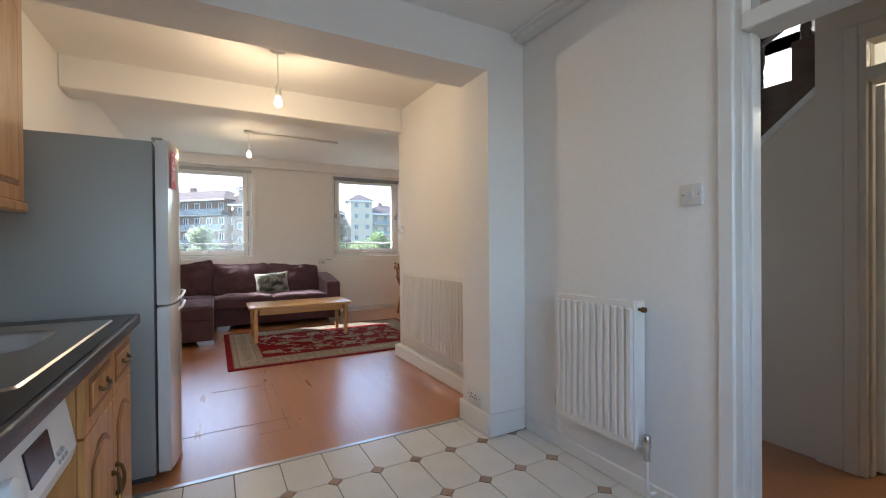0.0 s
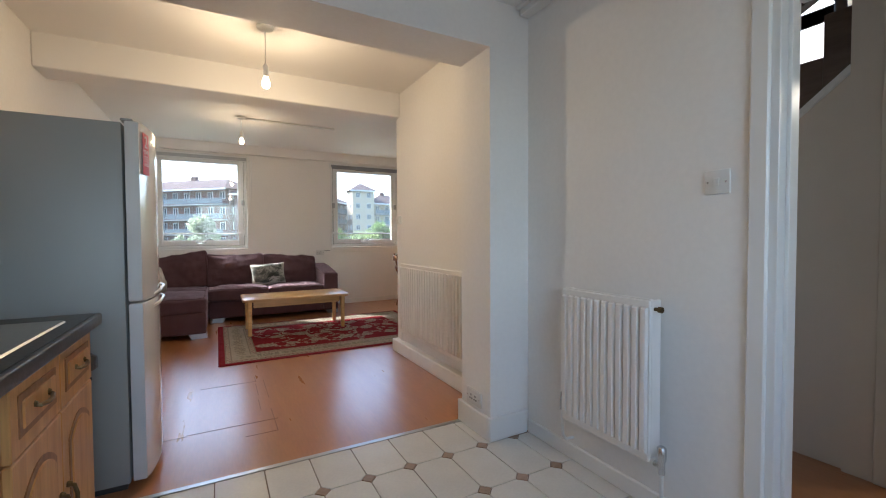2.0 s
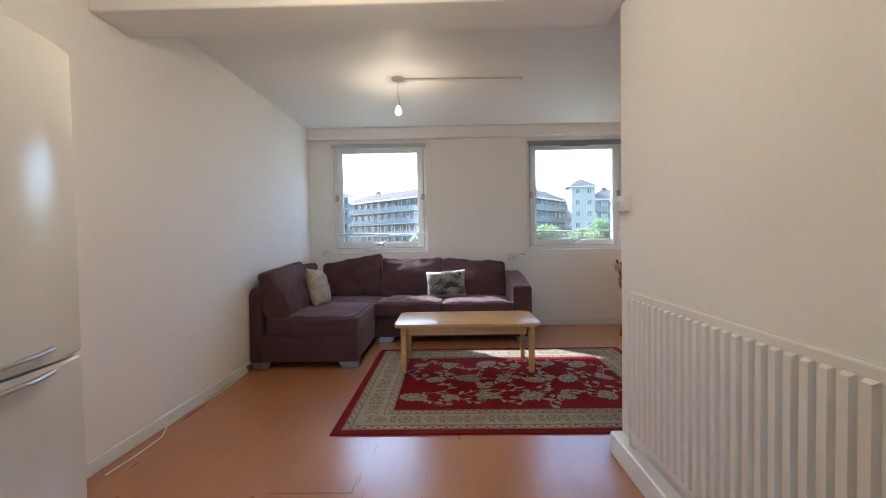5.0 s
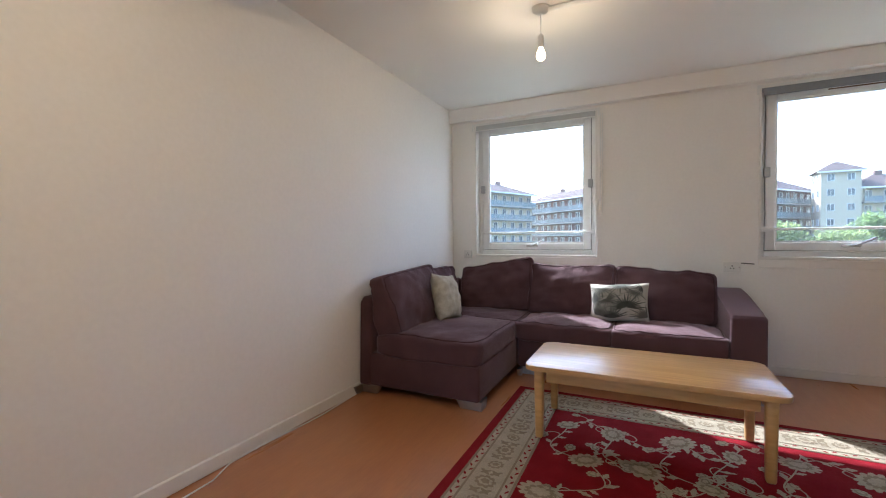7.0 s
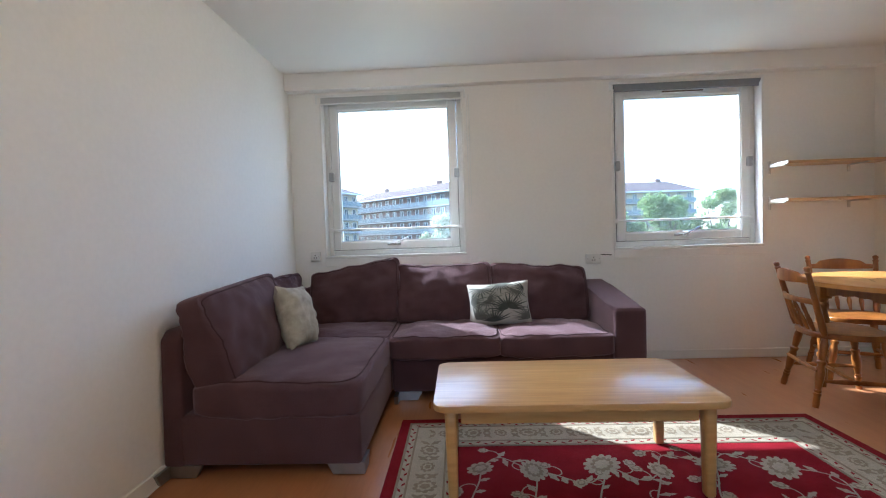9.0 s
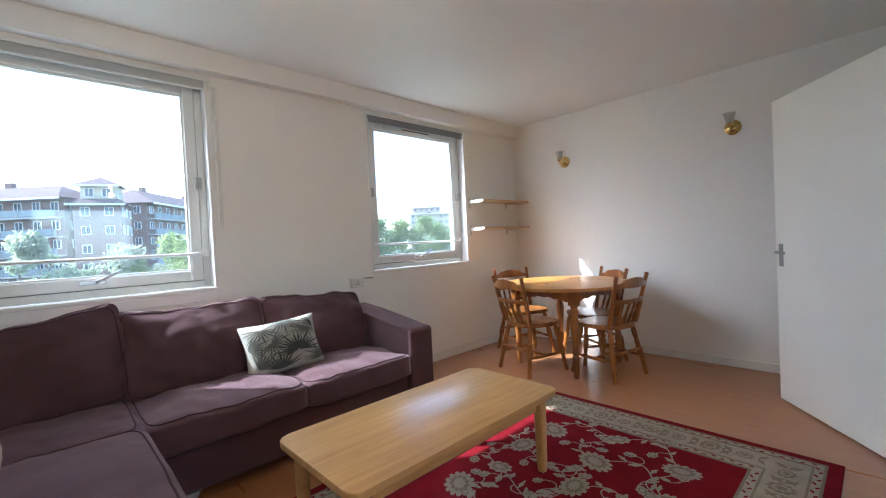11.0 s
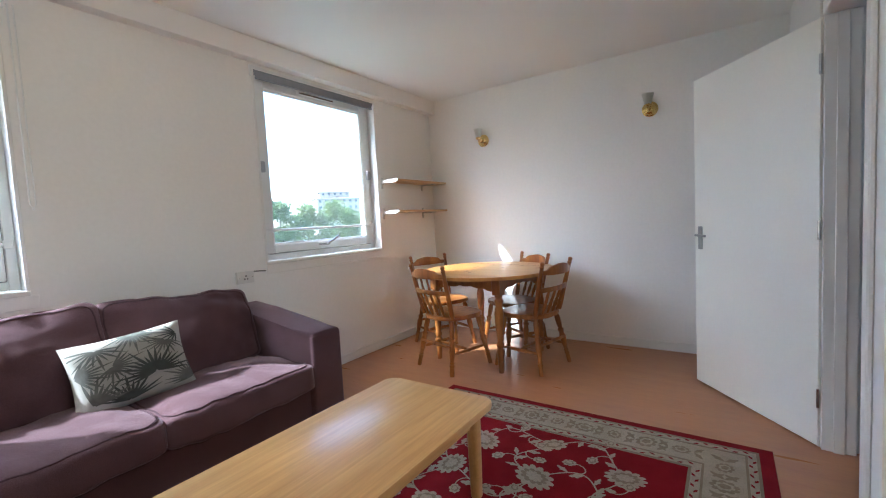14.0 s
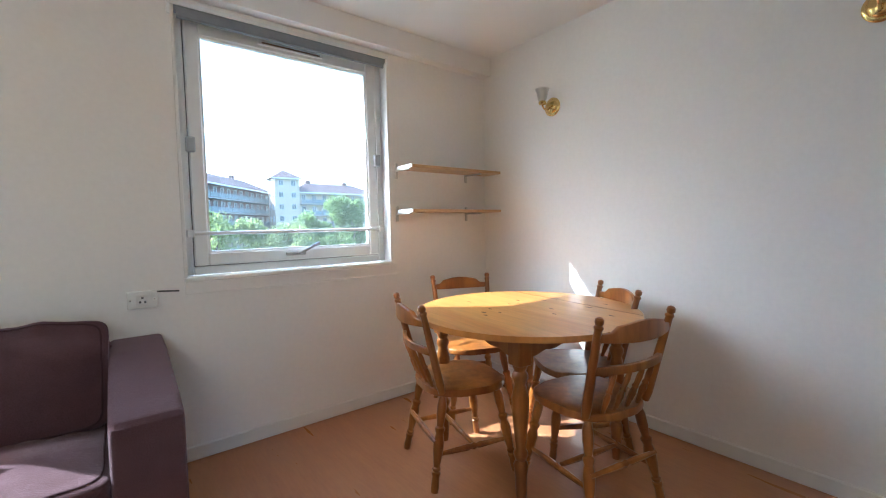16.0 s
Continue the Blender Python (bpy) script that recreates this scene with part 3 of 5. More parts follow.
def pendant(name, x, y, drop, label):
    ob = thing(name, label, "ceiling lamp", pose(x, y, CZ))
    bm = bmesh.new()
    lathe(bm, [(0.052, 0.0), (0.052, -0.012), (0.04, -0.024), (0.012, -0.03)], 20)
    part("ceiling_rose", bm, UPVC, ob, smooth=True)
    bm = bmesh.new()
    tube(bm, [(0, 0, -0.025), (0, 0, -drop + 0.11)], 0.0035, 6)
    part("flex", bm, UPVC, ob, smooth=True)
    bm = bmesh.new()
    lathe(bm, [(0.008, -drop + 0.125), (0.018, -drop + 0.11), (0.02, -drop + 0.06), (0.016, -drop + 0.045)], 14)
    part("lamp_holder", bm, UPVC, ob, smooth=True)
    bm = bmesh.new()
    lathe(bm, [(0.012, -drop + 0.055), (0.013, -drop + 0.042), (0.022, -drop + 0.022), (0.027, -drop + 0.0), (0.025, -drop - 0.014), (0.016, -drop - 0.026), (0.004, -drop - 0.031)], 16)
    part("bulb", bm, GLOW, ob, "lit warm light bulb", smooth=True)
    return ob


pendant("pendant_lamp", -1.37, 2.82, 0.37, "bare lit bulb on a white flex, near the kitchen")
pendant("pendant_lamp", -1.40, 5.16, 0.28, "bare lit bulb on a short white flex")
conduit = thing("conduit", "white surface conduit along the ceiling from the lamp", "conduit", pose(0, 0, 0))
bm = bmesh.new()
tube(bm, [(-1.36, 5.165, CZ - 0.014), (-0.36, 5.20, CZ - 0.014)], 0.014, 8)
part("tube", bm, UPVC, conduit, smooth=True)
bm = bmesh.new()
lathe(bm, [(0.02, CZ), (0.02, CZ - 0.02), (0.012, CZ - 0.026)], 12, Matrix.Translation((-0.35, 5.20, 0)))
part("end_cap", bm, UPVC, conduit, smooth=True)
trunking = thing("cable_trunking", "white cable trunking along the kitchen ceiling edge", "trunking", pose(0, 0, 0))
part("channel", boxes((-0.19, -0.125, -0.6, 1.69, KZ - 0.05, KZ), bevel=0.004), TRIM, trunking)
part("rail", boxes((-0.215, -0.19, -0.6, 1.69, KZ - 0.022, KZ), bevel=0.003), TRIM, trunking)

CLEAR = mat("frosted_lamp_glass", (0.72, 0.71, 0.68), 0.35, vary=0.05, scale=30)
CLEAR.node_tree.nodes["Principled BSDF"].inputs["Transmission Weight"].default_value = 0.75


def sconce(y, z):
    ob = thing("wall_lamp", "polished brass wall lamp with a frosted glass shade", "wall lamp", pose(EX, y, z, 0, 0, 90), "brass wall lamps")
    bm = bmesh.new()
    lathe(bm, [(0.060, 0), (0.061, 0.006), (0.056, 0.011), (0.048, 0.013), (0.044, 0.021), (0.034, 0.027), (0.014, 0.034)], 28, Matrix.Rotation(radians(-90), 4, "X"))
    part("backplate", bm, BRASS, ob, smooth=True)
    bm = bmesh.new()
    tube(bm, [(0, 0.025, 0), (0, 0.05, -0.02), (0, 0.075, -0.03), (0, 0.10, -0.02), (0, 0.11, 0.0)], 0.006, 8)
    part("arm", bm, BRASS, ob, smooth=True)
    bm = bmesh.new()
    lathe(bm, [(0.006, -0.005), (0.022, 0.0), (0.026, 0.01), (0.022, 0.02), (0.012, 0.022)], 16, Matrix.Translation((0, 0.11, 0)))
    part("cup", bm, BRASS, ob, smooth=True)
    bm = bmesh.new()
    lathe(bm, [(0.022, 0.02), (0.03, 0.04), (0.036, 0.075), (0.046, 0.10), (0.044, 0.10), (0.034, 0.076), (0.028, 0.041), (0.02, 0.022)], 18, Matrix.Translation((0, 0.11, 0)))
    part("shade", bm, CLEAR, ob, "frosted flared glass shade", smooth=True)


sconce(6.125, 1.975)
sconce(4.578, 2.0)

# ---- wall shelves ----
PINE = mat("pine_board", (0.55, 0.36, 0.18), 0.45, vary=0.15, scale=3, grain=0.10, grain_scale=14, stretch=(1, 9, 9))
for z in (1.575, 1.283):
    ob = thing("wall_shelf", "pale pine wall shelf on metal brackets", "shelf", pose(0, 0, z), "pine shelves in the corner")
    part("board", boxes((1.265, 2.08, 6.60, 6.785, 0.0, 0.02), bevel=0.002), PINE, ob)
    part("end_edge", boxes((1.258, 1.265, 6.60, 6.785, -0.001, 0.021), bevel=0.001), UPVC, ob, "white edge strip")
    for x in (1.25, 1.88):
        b = part("bracket", boxes((x, x + 0.018, 6.786, 6.799, -0.06, 0.045), bevel=0.002), STEEL, ob, "dull metal shelf bracket")
        part("arm", boxes((x, x + 0.018, 6.62, 6.786, -0.012, -0.001), bevel=0.002), STEEL, b)

# ---- corner sofa ----
FABRIC = mat("aubergine_fabric", (0.102, 0.052, 0.058), 0.92, vary=0.2, scale=5, grain=0.2, grain_scale=300, bump=0.6, bump_scale=260, spec=0.2, sheen=0.38)
PIPING = mat("piping_fabric", (0.06, 0.031, 0.036), 0.9, vary=0.1, scale=20, spec=0.2)


def soft_point(x, y, z, w, d, h, puff, seed, wrinkle, form, n=11.0):
    """Where a direction from the cushion's centre meets its stuffed cover. form: how much it thins towards its top edge,
    how far the two top corners are drawn up, and how far the top edge sags between them."""
    taper, left, right, dip = form
    s = (abs(x) ** n + abs(y) ** n + abs(z) ** n) ** (-1 / n)
    x, y, z = x * s, y * s, z * s
    k = noise.noise(Vector((x * 1.6 + seed * 7.1, y * 1.6, z * 1.2))) + 0.5 * noise.noise(Vector((x * 5 + seed, y * 3, z * 3)))
    bulge = (1 - x * x) * (1 - y * y)
    ear = 1 + 0.045 * (x * x * y * y) ** 2
    edge = max(abs(x), abs(y)) ** 2
    fold = noise.noise(Vector((x * 7 + seed * 3, y * 2.2, seed))) * (0.3 + 0.7 * edge)
    crease = -abs(noise.noise(Vector((x * 2.6 + y * 1.7 + seed, y * 6.5 - x * 1.3, seed * 2.0)))) * (0.35 + 0.65 * edge)
    up = ((y + 1) / 2) ** 1.6
    lift = (left * (1 - x) / 2 + right * (1 + x) / 2 - dip * (1 - x * x)) * up + 0.012 * noise.noise(Vector((x * 3.5 + seed, seed, 0.5))) * (dip > 0) * up
    return Vector((
        x * w / 2 * (1 + 0.02 * (1 - y * y)) * ear,
        y * d / 2 * (1 + 0.02 * (1 - x * x)) * ear + lift,
        z * h / 2 * (1 - taper * up) + (1 if z > 0 else -1) * puff * bulge * abs(z) + k * wrinkle * 2 + (fold * 0.8 + crease * 1.3) * wrinkle))


def soft(w, d, h, puff=0.03, seed=0, wrinkle=0.006, cuts=26, form=(0, 0, 0, 0)):
    """A stuffed cushion about its centre, puffed along z."""
    bm = bmesh.new()
    bmesh.ops.create_cube(bm, size=2)
    bmesh.ops.subdivide_edges(bm, edges=bm.edges[:], cuts=cuts, use_grid_fill=True)
    for v in bm.verts:
        v.co = soft_point(*v.co, w, d, h, puff, seed, wrinkle, form)
    return bm


def piping_loop(w, d, h, side, puff, seed, wrinkle, form, r=0.0036):
    """A cord sewn along the cushion's edge."""
    bm = bmesh.new()
    pts = []
    for i in range(144):
        u = 8 * i / 144
        e, t = int(u // 2), u % 2 - 1
        x, y = ((t, -1), (1, t), (-t, 1), (-1, -t))[e]
        k = (abs(x) ** 11 + abs(y) ** 11) ** (-1 / 11)
        p = soft_point(x * k, y * k, side, w, d, h, puff, seed, wrinkle, form)
        pts.append((p.x, p.y, p.z + side * 0.001))
    return tube(bm, pts, r, 6, True)


sofa = thing("corner_sofa", "aubergine fabric corner sofa with loose cushions on chrome feet", "sofa", pose(0, 0, 0))


def sofa_cushion(name, w, d, h, m, seed, puff=0.03, form=(0, 0, 0, 0), wrinkle=0.0075):
    c = part(name, soft(w, d, h, puff, seed, wrinkle, form=form), FABRIC, sofa, smooth=True)
    c.matrix_local = m
    for side in (1, -1):
        part("piping", piping_loop(w, d, h, side, puff, seed, wrinkle, form), PIPING, c, smooth=True)


part("chaise_base", boxes((-2.69, -1.79, 5.11, 5.99, 0.06, 0.30), bevel=0.02, seg=3), FABRIC, sofa, smooth=True)
part("corner_base", boxes((-2.69, -1.79, 5.995, 6.76, 0.06, 0.30), bevel=0.015, seg=2), FABRIC, sofa, smooth=True)
part("main_base", boxes((-1.785, -0.31, 5.99, 6.76, 0.06, 0.295), bevel=0.02, seg=3), FABRIC, sofa, smooth=True)
bm = bmesh.new()
prism(bm, [(5.10, 0.06), (6.765, 0.06), (6.765, 0.70), (5.16, 0.70), (5.12, 0.66)], 0.10, Matrix(((0, 0, 1, -2.725), (1, 0, 0, 0), (0, 1, 0, 0), (0, 0, 0, 1))))
bmesh.ops.bevel(bm, geom=bm.edges[:], offset=0.018, segments=3, affect="EDGES", profile=0.5)
part("side_back", bm, FABRIC, sofa, smooth=True)
part("main_back", boxes((-2.62, -0.31, 6.67, 6.775, 0.06, 0.70), bevel=0.025, seg=3), FABRIC, sofa, smooth=True)
bm = bmesh.new()
prism(bm, [(5.94, 0.06), (6.775, 0.06), (6.775, 0.70), (6.55, 0.67), (6.1, 0.605), (5.955, 0.595), (5.94, 0.58)], 0.205, Matrix(((0, 0, 1, -0.325), (1, 0, 0, 0), (0, 1, 0, 0), (0, 0, 0, 1))))
bmesh.ops.bevel(bm, geom=[e for e in bm.edges], offset=0.022, segments=3, affect="EDGES", profile=0.5)
part("armrest", bm, FABRIC, sofa, smooth=True)
sofa_cushion("seat_cushion", 0.80, 0.88, 0.165, pose(-2.19, 5.545, 0.365), 1, 0.035)
sofa_cushion("seat_cushion", 0.80, 0.66, 0.15, pose(-2.19, 6.32, 0.365), 2, 0.02)
sofa_cushion("seat_cushion", 0.735, 0.70, 0.145, pose(-1.425, 6.27, 0.362, -1.5), 3, 0.035)
sofa_cushion("seat_cushion", 0.735, 0.70, 0.145, pose(-0.695, 6.27, 0.358, -1.5), 4, 0.035)
sofa_cushion("back_cushion", 0.70, 0.44, 0.19, pose(-2.14, 6.54, 0.64, 78, -2, 3), 5, 0.045, (0.5, -0.02, 0.075, 0.008), 0.013)
sofa_cushion("back_cushion", 0.74, 0.44, 0.20, pose(-1.44, 6.55, 0.63, 76, 0, 0), 6, 0.05, (0.55, 0.04, 0.03, 0.02), 0.013)
sofa_cushion("back_cushion", 0.74, 0.42, 0.19, pose(-0.70, 6.555, 0.615, 75, 1, -1), 7, 0.05, (0.55, 0.05, 0.01, 0.012), 0.013)
sofa_cushion("back_cushion", 0.82, 0.46, 0.21, pose(-2.535, 5.54, 0.62, 76, 0, 90), 8, 0.05, (0.5, 0.0, 0.045, 0.0), 0.012)
sofa_cushion("back_cushion", 0.50, 0.40, 0.15, pose(-2.575, 6.16, 0.635, 80, 0, 88), 9, 0.03, (0.4, 0.03, 0.02, 0.02), 0.012)


def sofa_foot(m):
    bm = bmesh.new()
    prism(bm, [(0.0, 0.0), (0.135, 0.0), (0.17, 0.07), (0.0, 0.07)], 0.03, Matrix.Rotation(radians(90), 4, "X"))
    prism(bm, [(0.0, 0.0), (0.10, 0.0), (0.13, 0.07), (0.0, 0.07)], 0.03, Matrix.Rotation(radians(90), 4, "X") @ Matrix.Rotation(radians(-90), 4, "Y"))
    f = part("foot", bm, FOOT, sofa, "brushed chrome corner foot")
    f.matrix_local = m @ Matrix.Diagonal((0.9, 0.9, 0.82, 1))


sofa_foot(pose(-1.81, 5.135, 0.003, 0, 0, 180))
sofa_foot(pose(-2.70, 5.14, 0.005, 0, 0, 0))
sofa_foot(pose(-1.74, 6.02, 0.005, 0, 0, 0))
sofa_foot(pose(-0.14, 5.98, 0.005, 0, 0, 180))
sofa_foot(pose(-0.14, 6.74, 0.005, 0, 0, 180))
sofa_foot(pose(-2.68, 6.74, 0.005, 0, 0, 0))

# scatter cushions
PALE = mat("cream_cushion_fabric", (0.50, 0.46, 0.37), 0.9, vary=0.12, scale=18, grain=0.08, grain_scale=300, bump=0.4, bump_scale=60, second=(0.33, 0.30, 0.24))
PALM = mat("white_printed_fabric", (0.41, 0.385, 0.335), 0.9, vary=0.08, scale=14, grain=0.06, grain_scale=300, bump=0.3, bump_scale=200)
LEAFP = mat("printed_leaf_dark", (0.05, 0.058, 0.052), 0.9, vary=0.4, scale=25)
LEAFG = mat("printed_leaf_grey", (0.13, 0.13, 0.11), 0.9, vary=0.4, scale=25)


def pillow_height(x, y, h):
    return h * (max(0, 1 - x ** 4) * max(0, 1 - y ** 4)) ** 0.55


def pillow(w, d, h, seed, crumple=0.006):
    bm = bmesh.new()
    n = 22
    grid = {}
    for s in (1, -1):
        for i in range(n + 1):
            for j in range(n + 1):
                x, y = -1 + 2 * i / n, -1 + 2 * j / n
                if s < 0 and (i in (0, n) or j in (0, n)):
                    grid[s, i, j] = grid[1, i, j]
                    continue
                pin = 1 - 0.07 * (1 - x * x) * abs(y) ** 3 - 0.07 * (1 - y * y) * abs(x) ** 3
                z = s * pillow_height(x, y, h) + crumple * (noise.noise(Vector((x * 3 + seed, y * 3, s))) - abs(noise.noise(Vector((x * 2.2 + seed, y * 6 + x, s * 3)))))
                grid[s, i, j] = bm.verts.new((x * w / 2 * pin, y * d / 2 * pin, z))
    for s in (1, -1):
        for i in range(n):
            for j in range(n):
                q = [grid[s, i, j], grid[s, i + 1, j], grid[s, i + 1, j + 1], grid[s, i, j + 1]]
                bm.faces.new(q if s > 0 else q[::-1])
    return bm


def palm_fan(bm, cx, cy, w, d, h, count, a0, a1, length, lift):
    """Leaf blades of a palm frond laid on the pillow's front."""
    for k in range(count):
        a = radians(a0 + (a1 - a0) * k / (count - 1))
        rows = []
        for t in np.linspace(0.04, 1, 9):
            r = length * t * (0.8 + 0.2 * math.sin(k * 2.4))
            wid = 0.036 * math.sin(math.pi * min(1, 0.1 + 0.9 * t)) * length
            px, py = cx + r * math.cos(a), cy + r * math.sin(a)
            pair = []
            for e in (-1, 1):
                x, y = px - e * wid * math.sin(a), py + e * wid * math.cos(a)
                x, y = max(-0.97, min(0.97, x)), max(-0.97, min(0.97, y))
                pin = 1 - 0.07 * (1 - x * x) * abs(y) ** 3 - 0.07 * (1 - y * y) * abs(x) ** 3
                pair.append(bm.verts.new((x * w / 2 * pin, y * d / 2 * pin, pillow_height(x, y, h) + lift + 0.00015 * k)))
            rows.append(pair)
        for p, q in zip(rows, rows[1:]):
            bm.faces.new((p[0], q[0], q[1], p[1]))


c = thing("scatter_cushion", "cream textured scatter cushion leaning in the sofa corner", "cushion", pose(-2.31, 5.74, 0.64, 72, 8, 80))
part("cover", pillow(0.30, 0.39, 0.075, 3, 0.016), PALE, c, smooth=True)
c = thing("scatter_cushion", "white scatter cushion printed with dark palm leaves", "cushion", pose(-1.03, 6.32, 0.585, 66, -4, -6))
cv = part("cover", pillow(0.46, 0.33, 0.065, 8), PALM, c, smooth=True)
for i, (fx, fy, count, a0, a1, reach, ink) in enumerate(((0.30, -0.35, 19, -10, 200, 0.8, LEAFP), (-0.35, 0.1, 15, -140, 60, 0.6, LEAFG), (0.6, 0.45, 13, 150, 330, 0.55, LEAFG), (-0.75, -0.75, 9, 10, 100, 0.8, LEAFG), (-0.55, 0.65, 11, 170, 350, 0.65, LEAFG), (0.85, 0.6, 8, 120, 260, 0.5, LEAFP), (-0.2, -0.9, 13, 20, 160, 0.75, LEAFP), (-0.95, 0.1, 11, -60, 60, 0.7, LEAFG), (0.1, 0.95, 13, 195, 345, 0.7, LEAFG), (0.95, -0.8, 11, 80, 190, 0.7, LEAFG))):
    bm = bmesh.new()
    palm_fan(bm, fx, fy, 0.46, 0.33, 0.065, count, a0, a1, reach, 0.012 - 0.0008 * i)
    part("palm_frond", bm, ink, cv, "printed palm frond")

# ---- coffee table ----
BEECH = mat("varnished_beech", (0.60, 0.355, 0.125), 0.34, vary=0.12, scale=3.0, grain=0.08, grain_scale=9, stretch=(0.7, 11, 6), coat=0.25, second=(0.50, 0.28, 0.09))


def rounded_rect(w, d, r, n=6):
    pts = []
    for cx, cy, a in ((w / 2 - r, d / 2 - r, 0), (-w / 2 + r, d / 2 - r, 90), (-w / 2 + r, -d / 2 + r, 180), (w / 2 - r, -d / 2 + r, 270)):
        for i in range(n + 1):
            t = radians(a + 90 * i / n)
            pts.append((cx + r * math.cos(t), cy + r * math.sin(t)))
    return pts


ct = thing("coffee_table", "varnished pale beech coffee table standing on the rug", "coffee table", pose(-0.845, 5.155, 0.011))
bm = bmesh.new()
prism(bm, rounded_rect(1.18, 0.575, 0.05), 0.028, Matrix.Translation((0, 0, 0.388)))
bmesh.ops.bevel(bm, geom=[e for e in bm.edges if abs(e.verts[0].co.z - e.verts[1].co.z) < 1e-4], offset=0.006, segments=2, affect="EDGES", profile=0.5)
part("tabletop", bm, BEECH, ct, smooth=True)
for s in (-1, 1):
    part("apron", boxes((-0.48, 0.48, s * 0.215 - 0.009, s * 0.215 + 0.009, 0.315, 0.387), bevel=0.003), BEECH, ct)
    part("apron", boxes((s * 0.52 - 0.009, s * 0.52 + 0.009, -0.18, 0.18, 0.315, 0.387), bevel=0.003), BEECH, ct)
    for t in (-1, 1):
        bm = bmesh.new()
        x, y = s * 0.52, t * 0.215
        box(bm, x - 0.026, x + 0.026, y - 0.026, y + 0.026, 0.0, 0.3875, bevel=0.014, seg=3)
        for v in bm.verts:
            if v.co.z < 0.1:
                v.co.x = x + (v.co.x - x) * 0.8
                v.co.y = y + (v.co.y - y) * 0.8
        part("leg", bm, BEECH, ct, smooth=True)

# ---- rug ----
RUG_R = mat("red_pile", (0.20, 0.007, 0.014), 0.95, vary=0.2, scale=9, grain=0.25, grain_scale=330, bump=0.5, bump_scale=330, spec=0.1)
RUG_C = mat("cream_pile", (0.38, 0.325, 0.245), 0.95, vary=0.18, scale=9, grain=0.22, grain_scale=330, bump=0.5, bump_scale=330, spec=0.1)
RUG_T = mat("taupe_pile", (0.25, 0.20, 0.14), 0.95, vary=0.2, scale=12, grain=0.22, grain_scale=330, bump=0.5, bump_scale=330, spec=0.1)
RX0, RX1, RY0, RY1 = -1.68, 0.66, 3.89, 5.69
rug = thing("rug", "red rug with cream flowers and a cream floral border", "rug", pose(0, 0, 0))
part("rug_base", boxes((RX0, RX1, RY0, RY1, 0.001, 0.009), bevel=0.003), RUG_R, rug, "deep red pile with a plain edge")


def ring(bm, x0, x1, y0, y1, t, z):
    for b in ((x0, x1, y0, y0 + t), (x0, x1, y1 - t, y1), (x0, x0 + t, y0 + t, y1 - t), (x1 - t, x1, y0 + t, y1 - t)):
        box(bm, *b, z - 0.002, z)


bm = bmesh.new()
ring(bm, RX0 + 0.055, RX1 - 0.055, RY0 + 0.055, RY1 - 0.055, 0.27, 0.0104)
part("border", bm, RUG_C, rug, "cream border band")
bm = bmesh.new()
for off, t in ((0.055, 0.012), (0.10, 0.010), (0.265, 0.010), (0.313, 0.012)):
    ring(bm, RX0 + off, RX1 - off, RY0 + off, RY1 - off, t, 0.0118)
part("border_line", bm, RUG_T, rug, "taupe lines along the border")


def rosette(bm, x, y, r, petals, z, squash=0.78, rot=0.0):
    pts = []
    for i in range(petals * 4):
        a = 2 * math.pi * i / (petals * 4)
        rr = r * (0.78 + 0.22 * abs(math.sin(petals * a / 2)) ** 0.6)
        u, v = rr * math.cos(a), rr * squash * math.sin(a)
        pts.append((x + u * math.cos(rot) - v * math.sin(rot), y + u * math.sin(rot) + v * math.cos(rot)))
    c = bm.verts.new((x, y, z))
    vs = [bm.verts.new((px, py, z)) for px, py in pts]
    for i in range(len(vs)):
        bm.faces.new((c, vs[i], vs[(i + 1) % len(vs)]))


def ribbon(bm, pts, w, z):
    last = None
    z += 0.00003 * (len(bm.faces) % 11)
    for i, p in enumerate(pts):
        a, b = pts[max(0, i - 1)], pts[min(len(pts) - 1, i + 1)]
        d = Vector((b[0] - a[0], b[1] - a[1])).normalized()
        pair = (bm.verts.new((p[0] - d.y * w, p[1] + d.x * w, z)), bm.verts.new((p[0] + d.y * w, p[1] - d.x * w, z)))
        if last:
            bm.faces.new((last[0], pair[0], pair[1], last[1]))
        last = pair


def leaf(bm, x, y, a, l, w, z):
    pts = []
    for t in np.linspace(0, 1, 7):
        h = w * math.sin(math.pi * t) * (1 + 0.25 * math.sin(t * 16))
        pts.append((t * l, h))
    outline = pts + [(p[0], -p[1]) for p in pts[-2:0:-1]]
    c, s = math.cos(a), math.sin(a)
    z += 0.00004 * (len(bm.faces) % 9)
    vs = [bm.verts.new((x + u * c - v * s, y + u * s + v * c, z)) for u, v in outline]
    bm.faces.new(vs)


rng = random.Random(11)
FX0, FX1, FY0, FY1 = RX0 + 0.36, RX1 - 0.36, RY0 + 0.36, RY1 - 0.36


def flower_part(name, x, y, r, petals, squash, rot, outer, inner):
    """A woven flower: petals, centre and eye."""
    bm = bmesh.new()
    rosette(bm, 0, 0, r, petals, 0.0, squash)
    f = part(name, bm, outer, rug)
    f.matrix_local = pose(x, y, 0.0124, 0, 0, math.degrees(rot))
    bm = bmesh.new()
    rosette(bm, 0, 0, r * 0.68, petals - 2, 0.0008, squash * 0.95, 0.2)
    part("flower_heart", bm, inner, f)
    bm = bmesh.new()
    rosette(bm, 0, 0, r * 0.45, max(5, petals - 4), 0.0016, squash * 0.9)
    part("flower_eye", bm, outer, f)


